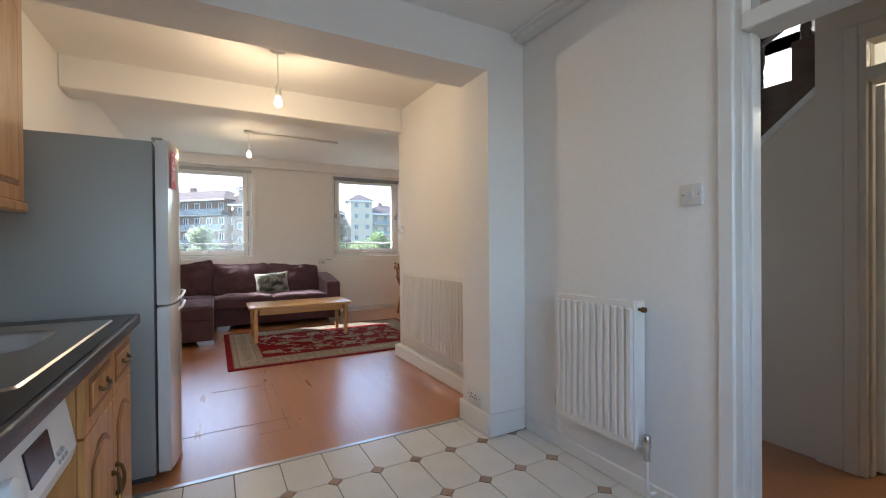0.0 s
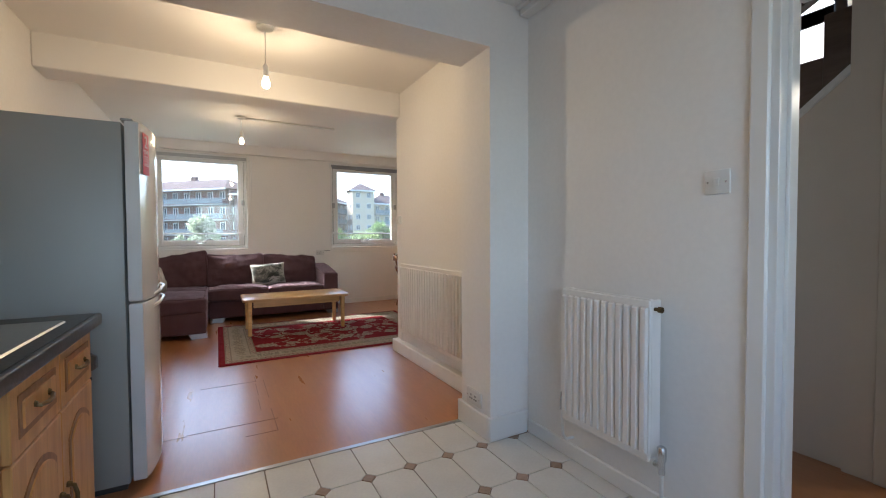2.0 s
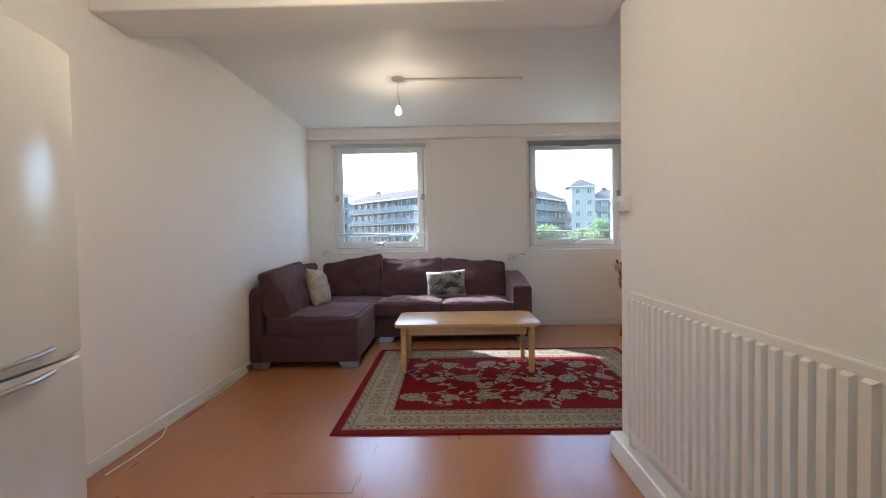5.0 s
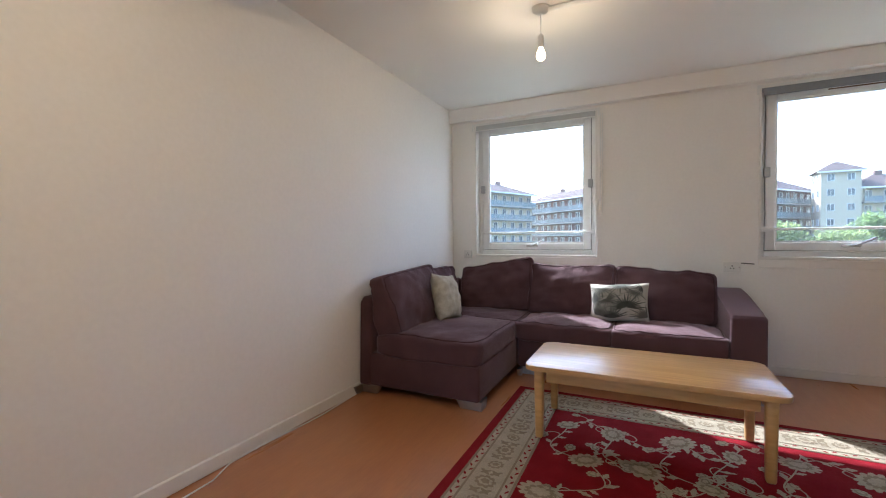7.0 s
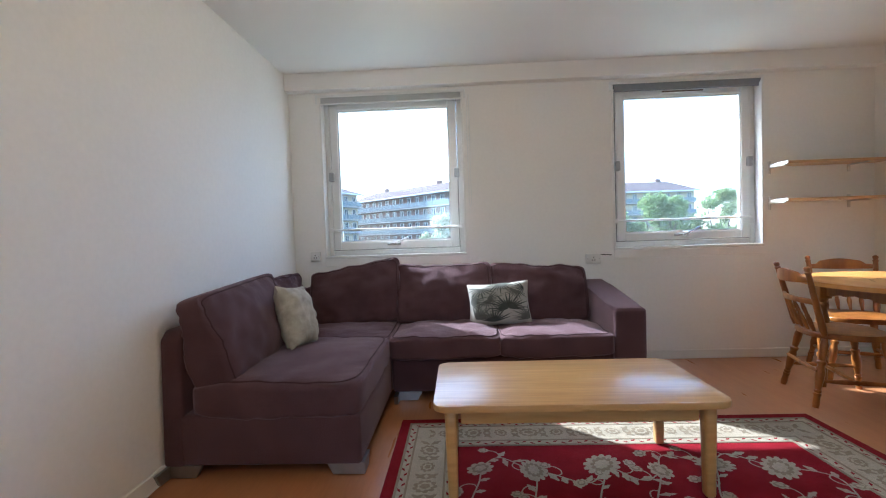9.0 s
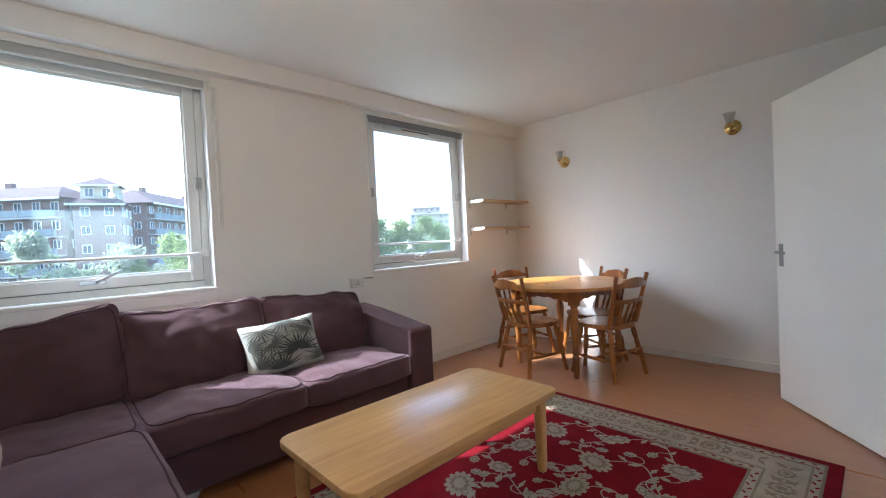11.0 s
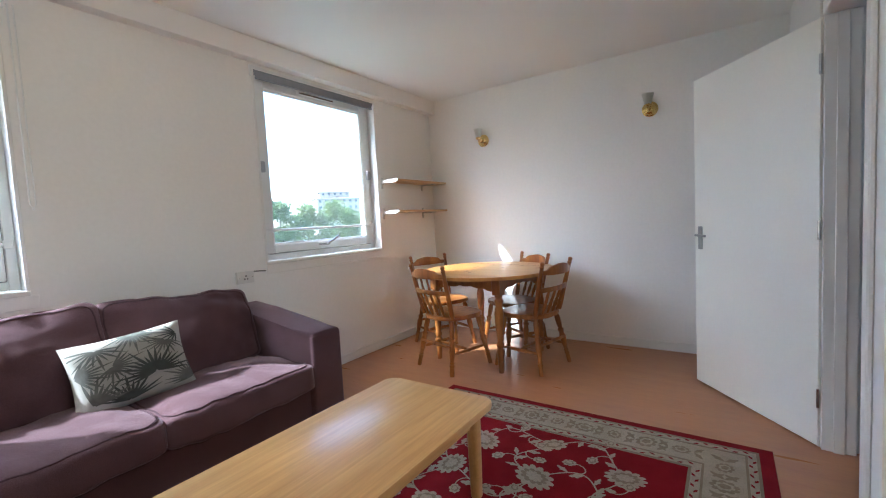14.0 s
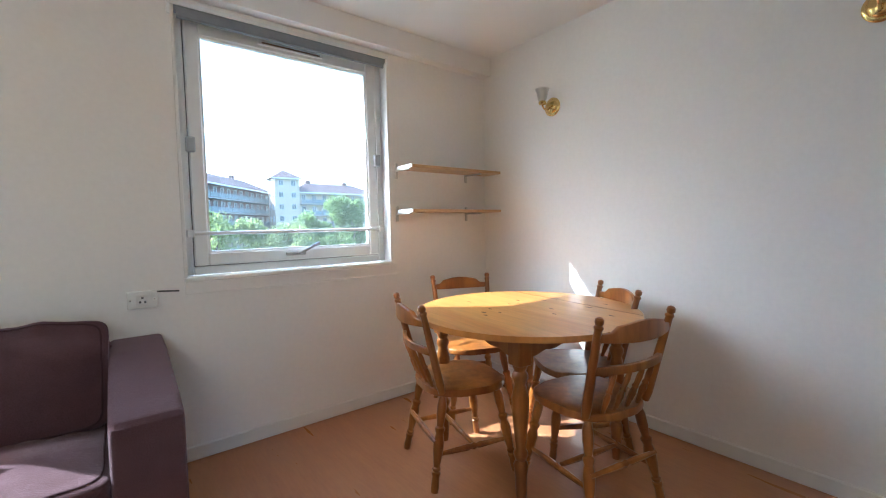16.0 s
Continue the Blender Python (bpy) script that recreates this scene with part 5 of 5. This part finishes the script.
unit, doors = base_unit(1.02, 1.65, 2)
tag = bmesh.new()
lathe(tag, [(0.02, 0), (0.02, 0.003)], 16, Matrix.Translation((CF + 0.005, 1.305, 0.34)) @ Matrix.Rotation(radians(90), 4, "Y"))
YEL = mat("yellow_tag", (0.75, 0.52, 0.05), 0.5, vary=0.1, scale=30)
t = part("tag", tag, YEL, doors[0], "round yellow tag with a black number")
text("numeral", "3", 0.03, Matrix.Translation((0.0042, 0, 0)) @ Matrix(((0, 0, 1, CF + 0.0045), (1, 0, 0, 1.305), (0, 1, 0, 0.33), (0, 0, 0, 1))), DARKP, t)
base_unit(-1.2, 0.40, 4)

wm = thing("washing_machine", "white front-loading washing machine under the worktop", "washing machine", pose(-0.032, 0, 0))
part("body", boxes((-2.62, -2.09, 0.42, 1.01, 0.012, 0.785), bevel=0.006), WHITEG, wm)
bm = bmesh.new()
prism(bm, [(-2.09, 0.60), (-2.045, 0.605), (-2.035, 0.64), (-2.055, 0.755), (-2.072, 0.785), (-2.09, 0.785)], 0.59, Matrix(((1, 0, 0, 0), (0, 0, -1, 1.01), (0, 1, 0, 0), (0, 0, 0, 1))))
panel = part("control_panel", bm, WHITEG, wm)
d = part("display", boxes((-0.003, 0.003, 0.74, 0.865, -0.035, 0.035), bevel=0.001), SCREEN, panel, "small dark display")
d.matrix_local = pose(-2.0455, 0, 0.70, 0, -10, 0)
for k in range(5):
    part("button", boxes((-2.05, -2.034, 0.885 + 0.022 * (k % 3), 0.897 + 0.022 * (k % 3), 0.645 + 0.02 * (k // 3), 0.655 + 0.02 * (k // 3)), bevel=0.002), LIVEP, panel)
bm = bmesh.new()
lathe(bm, [(0.032, 0), (0.030, 0.02), (0.024, 0.024)], 20, Matrix.Translation((-2.05, 0.655, 0.695)) @ Matrix.Rotation(radians(78), 4, "Y"))
part("dial", bm, WHITEG, panel, smooth=True)
bm = bmesh.new()
lathe(bm, [(0.19, 0), (0.19, 0.025), (0.15, 0.04), (0.13, 0.02)], 32, Matrix.Translation((-2.09, 0.715, 0.40)) @ Matrix.Rotation(radians(90), 4, "Y"))
part("porthole", bm, CHROME, wm, "round chrome door ring", smooth=True)
for y in (0.46, 0.97):
    for x in (-2.58, -2.13):
        bm = bmesh.new()
        lathe(bm, [(0.018, 0), (0.018, 0.013)], 10, Matrix.Translation((x, y, 0)))
        part("foot", bm, DARKP, wm)

for y0, y1 in ((1.19, 1.69), (0.69, 1.188), (0.19, 0.688)):
    ob = thing("wall_cabinet", "oak kitchen wall cabinet with an arched panel door", "wall cabinet", pose(0, 0, 0), "oak wall cabinets")
    part("carcass", boxes((WX + 0.002, -2.37, y0, y1, 1.27, 2.02)), OAK, ob)
    front(ob, "door", -2.369, y0 + 0.002, y1 - 0.002, 1.272, 2.018, 0.05, (y0 + 0.03, 1.40, True))
    part("cornice", boxes((WX + 0.002, -2.33, y0, y1, 2.021, 2.06), bevel=0.008), OAK, ob)
    part("pelmet", boxes((-2.39, -2.34, y0, y1, 1.235, 1.269), bevel=0.006), OAK, ob)

bin_ = thing("waste_bin", "black waste bin lined with a black bag", "bin", pose(-2.30, 1.89, 0))
bm = bmesh.new()
prof = [(0.13, 0.002), (0.155, 0.30), (0.175, 0.60), (0.188, 0.61), (0.188, 0.655), (0.175, 0.665), (0.165, 0.655), (0.15, 0.52)]
lathe(bm, prof, 40)
for v in bm.verts:
    a = math.atan2(v.co.y, v.co.x)
    k = 1 + 0.02 * math.sin(9 * a + v.co.z * 20) + 0.012 * math.sin(17 * a)
    v.co.x *= k * 1.1
    v.co.y *= k * 0.92
part("bag", bm, BAG, bin_, smooth=True)
bm = bmesh.new()
lathe(bm, [(0.15, 0.53), (0.09, 0.555), (0.03, 0.54), (0.005, 0.55)], 30)
for v in bm.verts:
    v.co.z += 0.02 * noise.noise(v.co * 14)
part("crumpled_bag", bm, BAG, bin_, smooth=True)

# ---- stairs in the hall ----
DARKW = mat("dark_stained_wood", (0.12, 0.08, 0.055), 0.45, vary=0.3, scale=5, grain=0.15, grain_scale=20, stretch=(6, 1, 6))
stairs = thing("staircase", "dark-stained timber staircase with turned balusters behind a beige panel", "staircase", pose(0, 0, 0))
for k in range(-1, 9):
    y1, y0 = 1.01 + 0.24 * k, 0.77 + 0.24 * k
    top = 1.97 - 0.2 * k
    if y0 < 0.6:
        y0 = 0.66
    low = max(0.0, 1.867 - 0.841 * (y1 - 0.66) - 0.02)
    bm = boxes((0.985, 1.84, y0, y1 - 0.002, max(0.0, top - 0.22), top), bevel=0.004)
    part("step", bm, DARKW, stairs)
    part("stringer", boxes((0.925, 0.98, y0, y1 - 0.002, max(low, 0.0) + 0.03, top + 0.002)), DARKW, stairs)
bm = bmesh.new()
prism(bm, [(0.66, 1.862), (2.86, 0.012), (2.86, 0.052), (0.66, 1.902)], 0.10, Matrix(((0, 0, 1, 0.90), (1, 0, 0, 0), (0, 1, 0, 0), (0, 0, 0, 1))))
bmesh.ops.bevel(bm, geom=bm.edges[:], offset=0.006, segments=2, affect="EDGES")
part("capping", bm, TRIM, stairs, "pale sloping capping rail")
for y, z0 in ((0.715, 2.17), (0.93, 1.97), (1.17, 1.77), (1.41, 1.57)):
    part("baluster", turned((0.95, y, z0), (0.95, y, z0 + 0.32 if z0 > 2.1 else z0 + 0.36), thick=1.25, n=10), DARKW, stairs, smooth=True)
bm = bmesh.new()
prism(bm, [(0.64, 2.36), (0.66, 2.42), (1.6, 1.92 + 0.02), (1.6, 1.88)], 0.06, Matrix(((0, 0, 1, 0.92), (1, 0, 0, 0), (0, 1, 0, 0), (0, 0, 0, 1))))
part("handrail", bm, DARKW, stairs)
# ---- outside ----
BRICK = mat("brown_brick", (0.17, 0.115, 0.095), 0.95, spec=0.1, vary=0.25, scale=0.5, grain=0.2, grain_scale=6, stretch=(1, 1, 3))
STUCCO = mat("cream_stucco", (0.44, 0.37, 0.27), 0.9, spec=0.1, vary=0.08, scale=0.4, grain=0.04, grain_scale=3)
GREYB = mat("grey_balcony_panel", (0.19, 0.21, 0.21), 0.8, spec=0.15, vary=0.1, scale=0.6)
SLAB = mat("pale_concrete_edge", (0.32, 0.31, 0.29), 0.9, spec=0.1, vary=0.1, scale=0.6)
ROOF = mat("brown_roof_tile", (0.13, 0.10, 0.09), 1.0, spec=0.03, vary=0.2, scale=0.7, grain=0.15, grain_scale=4, stretch=(1, 1, 5))
PANE = mat("dark_window_pane", (0.05, 0.06, 0.07), 0.12, vary=0.3, scale=0.7)
FRAMEW = mat("white_window_frame", (0.58, 0.58, 0.56), 0.5, vary=0.04, scale=2)
GRASS = mat("grass_ground", (0.07, 0.11, 0.035), 0.95, vary=0.3, scale=0.08, grain=0.2, grain_scale=2)
structure("ground", boxes((-900, 900, 7.6, 1500, -8.3, -8.0)), GRASS, "green courtyard ground between the blocks", "ground")

bm = boxes((-0.55, 0.55, -0.06, 0.06, 0.0, 0.07), (-0.55, 0.55, -0.06, 0.06, 1.23, 1.3), (-0.55, -0.48, -0.06, 0.06, 0.07, 1.23), (0.48, 0.55, -0.06, 0.06, 0.07, 1.23), (-0.03, 0.03, -0.06, 0.06, 0.07, 1.23))
FRAME_ME = mesh("window", bm, FRAMEW)
PANE_ME = mesh("pane", boxes((-0.5, 0.5, -0.02, 0.02, 0.05, 1.25)), PANE)


def block(label, x0, y0, x1, y1, depth, base, eaves, ridge, body, gallery, storey=2.75, bay=2.6, tower=False):
    """A block of flats whose front runs from (x0, y0) to (x1, y1), seen from the side of small y."""
    length = math.hypot(x1 - x0, y1 - y0)
    ob = thing("apartment_building", label, "building", pose(x0, y0, 0, 0, 0, math.degrees(math.atan2(y1 - y0, x1 - x0))))
    part("wall", boxes((0, length, 0, depth, base, eaves)), body, ob)
    o = 0.7
    bm = bmesh.new()
    lo = [bm.verts.new(p) for p in ((-o, -o - (1.0 if gallery else 0), eaves), (length + o, -o - (1.0 if gallery else 0), eaves), (length + o, depth + o, eaves), (-o, depth + o, eaves))]
    k = min(depth, length) / 2
    hi = [bm.verts.new(p) for p in ((k * 0.9, depth / 2, ridge), (length - k * 0.9, depth / 2, ridge))]
    bm.faces.new(lo[::-1])
    bm.faces.new((lo[0], lo[1], hi[1], hi[0]))
    bm.faces.new((lo[1], lo[2], hi[1]))
    bm.faces.new((lo[2], lo[3], hi[0], hi[1]))
    bm.faces.new((lo[3], lo[0], hi[0]))
    roof = part("roof", bm, ROOF, ob, "brown hipped tile roof")
    part("fascia", boxes((-o, length + o, -o - (1.0 if gallery else 0), -o - (1.0 if gallery else 0) + 0.12, eaves - 0.28, eaves)), FRAMEW, ob)
    if not tower:
        for u in (0.22, 0.7):
            part("chimney", boxes((length * u - 0.6, length * u + 0.6, depth / 2 - 0.4, depth / 2 + 0.4, ridge - 0.6, ridge + 0.7), bevel=0.05), BRICK, roof)
    z = eaves - storey
    while z > max(base, -7.0):
        if gallery:
            g = part("balcony", boxes((0.2, length - 0.2, -1.3, 0.0, z - 0.18, z + 0.06), bevel=0.03), SLAB, ob, "pale concrete access balcony")
            n = max(1, int(length / bay))
            for i in range(n):
                a, b = 0.25 + (length - 0.5) * i / n, 0.25 + (length - 0.5) * (i + 1) / n
                part("balcony_panel", boxes((a + 0.05, b - 0.05, -1.28, -1.22, z + 0.14, z + 1.05), bevel=0.015), GREYB, g)
        n = max(1, int(length / bay))
        for i in range(n):
            w = part("window", FRAME_ME, FRAMEW, ob)
            w.matrix_local = Matrix.Translation((length * (i + 0.5) / n, -0.05, z + 0.95))
            part("pane", PANE_ME, PANE, w)
        n = max(1, int(depth / 3))
        for i in range(n):
            for side, turn in ((-0.05, -90), (length + 0.05, 90)):
                w = part("window", FRAME_ME, FRAMEW, ob)
                w.matrix_local = Matrix.Translation((side, depth * (i + 0.5) / n, z + 0.95)) @ Matrix.Rotation(radians(turn), 4, "Z")
                part("pane", PANE_ME, PANE, w)
        z -= storey
    return ob


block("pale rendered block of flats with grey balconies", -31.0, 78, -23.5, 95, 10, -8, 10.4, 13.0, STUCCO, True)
block("brown brick block of flats with long grey balconies", -28.5, 111, 0.4, 84.5, 9, -8, 9.9, 12.4, BRICK, True)
block("brown brick stair block with a cream top storey", 1.2, 84, 6.6, 82.5, 9, -8, 9.0, 11.5, BRICK, False, bay=2.6)
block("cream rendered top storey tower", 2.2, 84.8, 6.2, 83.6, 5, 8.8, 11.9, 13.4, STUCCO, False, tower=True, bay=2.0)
block("brown brick block of flats with white balconies", 11.2, 92, 31.0, 117, 9, -8, 10.2, 13.2, BRICK, True)
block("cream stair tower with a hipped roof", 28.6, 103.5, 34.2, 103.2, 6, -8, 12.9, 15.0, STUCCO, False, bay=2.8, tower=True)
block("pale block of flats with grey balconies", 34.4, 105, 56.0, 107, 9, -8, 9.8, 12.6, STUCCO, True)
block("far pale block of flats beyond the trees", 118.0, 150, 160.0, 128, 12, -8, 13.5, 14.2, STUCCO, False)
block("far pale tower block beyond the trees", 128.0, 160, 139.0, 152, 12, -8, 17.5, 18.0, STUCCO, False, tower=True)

def leaf_mat(name, a, b):
    """Thin leaves that let some light through."""
    m = mat(name, a, 0.6, vary=0.3, scale=0.8, second=b)
    nt = m.node_tree
    p = nt.nodes["Principled BSDF"]
    tr = nt.nodes.new("ShaderNodeBsdfTranslucent")
    mx = nt.nodes.new("ShaderNodeMixShader")
    mx.inputs["Fac"].default_value = 0.65
    nt.links.new(p.inputs["Base Color"].links[0].from_socket, tr.inputs["Color"])
    nt.links.new(p.outputs["BSDF"], mx.inputs[1])
    nt.links.new(tr.outputs["BSDF"], mx.inputs[2])
    nt.links.new(mx.outputs["Shader"], nt.nodes["Material Output"].inputs["Surface"])
    return m


BARK = mat("tree_bark", (0.09, 0.065, 0.045), 0.95, vary=0.3, scale=3)
LEAF_A = leaf_mat("green_leaves", (0.24, 0.32, 0.10), (0.17, 0.25, 0.08))
LEAF_B = leaf_mat("pale_leaves", (0.28, 0.33, 0.11), (0.19, 0.25, 0.08))
LEAF_W = leaf_mat("blossom_leaves", (0.40, 0.42, 0.30), (0.17, 0.22, 0.11))


def tree(x, y, top, spread, leaves, seed, label):
    rg = random.Random(seed)
    base = -8.0
    h = top - base
    ob = thing("tree", label, "tree", pose(x, y, base), "courtyard trees")
    bm = bmesh.new()
    tips = []
    trunk = [(0, 0, 0), (0.1, 0.05, h * 0.2), (0.0, 0.15, h * 0.42), (0.15, 0.1, h * 0.62)]
    for (a, b), r in zip(zip(trunk, trunk[1:]), (0.30, 0.24, 0.17)):
        tube(bm, [a, b], r, 9)
    for k in range(11):
        a = k * 2.4 + rg.random()
        z0 = h * rg.uniform(0.3, 0.6)
        l = spread * rg.uniform(0.55, 0.95)
        mid = (0.5 * l * math.cos(a), 0.5 * l * math.sin(a), z0 + h * 0.10)
        tip = (l * math.cos(a), l * math.sin(a), z0 + h * rg.uniform(0.12, 0.34))
        tube(bm, [(0.05, 0.1, z0), mid], 0.09, 6)
        tube(bm, [mid, tip], 0.05, 5)
        tips += [tip, mid]
    tips += [(rg.uniform(-1, 1) * spread * 0.3, rg.uniform(-1, 1) * spread * 0.3, h * rg.uniform(0.8, 0.94)) for _ in range(7)]
    part("trunk", bm, BARK, ob, smooth=True)
    verts, faces = [], []
    for tip in tips:
        rad = spread * rg.uniform(0.24, 0.46)
        for _ in range(280):
            v = Vector((rg.gauss(0, 1), rg.gauss(0, 1), rg.gauss(0, 0.8)))
            v = v.normalized() * rad * rg.uniform(0.15, 1.0) + Vector(tip)
            if v.z > h * (1 - 0.22 * (v.x * v.x + v.y * v.y) / (spread * spread)) + 0.25 * noise.noise(v * 0.9):
                continue
            s = rg.uniform(0.06, 0.17)
            u = Vector((rg.gauss(0, 1), rg.gauss(0, 1), rg.gauss(0, 1))).normalized()
            w = u.orthogonal().normalized()
            i = len(verts)
            verts += [v - u * s * 1.6, v + w * s * 0.7, v + u * s * 1.6, v - w * s * 0.7]
            faces.append((i, i + 1, i + 2, i + 3))
    me = bpy.data.meshes.new("crown")
    me.from_pydata(verts, [], faces)
    me.materials.append(leaves)
    ob2 = part("crown", me, leaves, ob, "loose leafy crown")
    return ob


for k, (x, y, top, spread, kind_of, colour) in enumerate((
        (-2.9, 44, 3.2, 2.4, LEAF_W, "leafy tree with pale blossom"), (2.6, 46, 2.2, 3.0, LEAF_W, "leafy tree with pale blossom"),
        (5.8, 44, 3.1, 3.0, LEAF_B, "pale green leafy tree"), (9.2, 45, 2.4, 3.0, LEAF_B, "yellow-green leafy tree"),
        (12.3, 44, 2.0, 3.0, LEAF_B, "yellow-green leafy tree"), (15.2, 46, 3.4, 2.4, LEAF_A, "green leafy tree"),
        (17.6, 44, 5.0, 2.4, LEAF_A, "tall green leafy tree"), (19.6, 45, 5.2, 2.2, LEAF_A, "tall green leafy tree"),
        (21.5, 48, 4.4, 2.6, LEAF_B, "yellow-green leafy tree"), (23.6, 44, 5.0, 2.6, LEAF_A, "tall green leafy tree"),
        (26.3, 44, 4.5, 2.6, LEAF_A, "green leafy tree"), (29.6, 44, 4.2, 3.0, LEAF_B, "yellow-green leafy tree"),
        (33.8, 44, 4.8, 3.4, LEAF_B, "yellow-green leafy tree"), (37.5, 46, 4.2, 3.2, LEAF_A, "green leafy tree"),
        (41.0, 44, 3.8, 3.4, LEAF_B, "yellow-green leafy tree"), (46.0, 44, 4.0, 4.0, LEAF_A, "green leafy tree"))):
    tree(x, y, top, spread, kind_of, 20 + k, colour + " in the courtyard")
tree(-22.0, 150, 17.0, 6, LEAF_A, 10, "tall tree behind the roofs")

# ---- kitchen floor tiles ----
PX, PY, CUT = 0.2093, 0.335, 0.036
g = 0.0022


def octagon():
    a, b, c = PX / 2 - g, PY / 2 - g, CUT
    return [(a - c, -b), (a, -b + c), (a, b - c), (a - c, b), (-a + c, b), (-a, b - c), (-a, -b + c), (-a + c, -b)]


def piece(name, outline, material, h=0.006):
    bm = bmesh.new()
    k = len(outline)
    lo = [bm.verts.new((x, y, -h)) for x, y in outline]
    mid = [bm.verts.new((x, y, -0.0012)) for x, y in outline]
    r = 0.985
    hi = [bm.verts.new((x * r, y * r, 0.0)) for x, y in outline]
    for A, B in ((lo, mid), (mid, hi)):
        for i in range(k):
            bm.faces.new((A[i], A[(i + 1) % k], B[(i + 1) % k], B[i]))
    bm.faces.new(hi)
    return mesh(name, bm, material)


c = CUT - g * 1.2
TILE_ME = piece("tile", octagon(), TILE)


def clipped(outline, axis, limit):
    """The outline with all beyond limit along axis cut away."""
    out = []
    for p, q in zip(outline, outline[1:] + outline[:1]):
        if p[axis] <= limit:
            out.append(p)
        if (p[axis] <= limit) != (q[axis] <= limit):
            u = (limit - p[axis]) / (q[axis] - p[axis])
            out.append((p[0] + u * (q[0] - p[0]), p[1] + u * (q[1] - p[1])))
    return out


CUT_E = piece("tile", clipped(octagon(), 0, 0.004), TILE)
CUT_N = piece("tile", clipped(octagon(), 1, 0.135), TILE)
DIA_ME = piece("inset_tile", [(c, 0), (0, c), (-c, 0), (0, -c)], TILE_B)
TX, TY = -0.446, 1.684
far_floor = bpy.data.objects["floor_far_room"]
for i in range(-8, 3):
    for j in range(-10, 2):
        x, y = TX + i * PX, TY + j * PY
        if -2.05 < x < -0.1 and -1.6 < y < 2.0:
            part("inset_tile", DIA_ME, TILE_B, floor_k).location = (x, y, 0)
        x, y = x + PX / 2, y + PY / 2
        if -2.05 < x < -0.16 and -1.5 < y < 1.9:
            edge = y + PY / 2 > 1.99
            part("tile", CUT_N if edge else TILE_ME, TILE, floor_k).location = (x, y, 0)
        elif -0.16 < x < -0.1 and -1.5 < y < 1.7:
            part("tile", CUT_E, TILE, floor_k).location = (x, y, 0)
for i in range(7):
    for j in range(4):
        x, y = 1.12 + i * PX, -0.75 + j * PY
        part("tile", TILE_ME, TILE, far_floor).location = (x, y, 0.002)
        part("inset_tile", DIA_ME, TILE_B, far_floor).location = (x + PX / 2, y + PY / 2, 0.002)
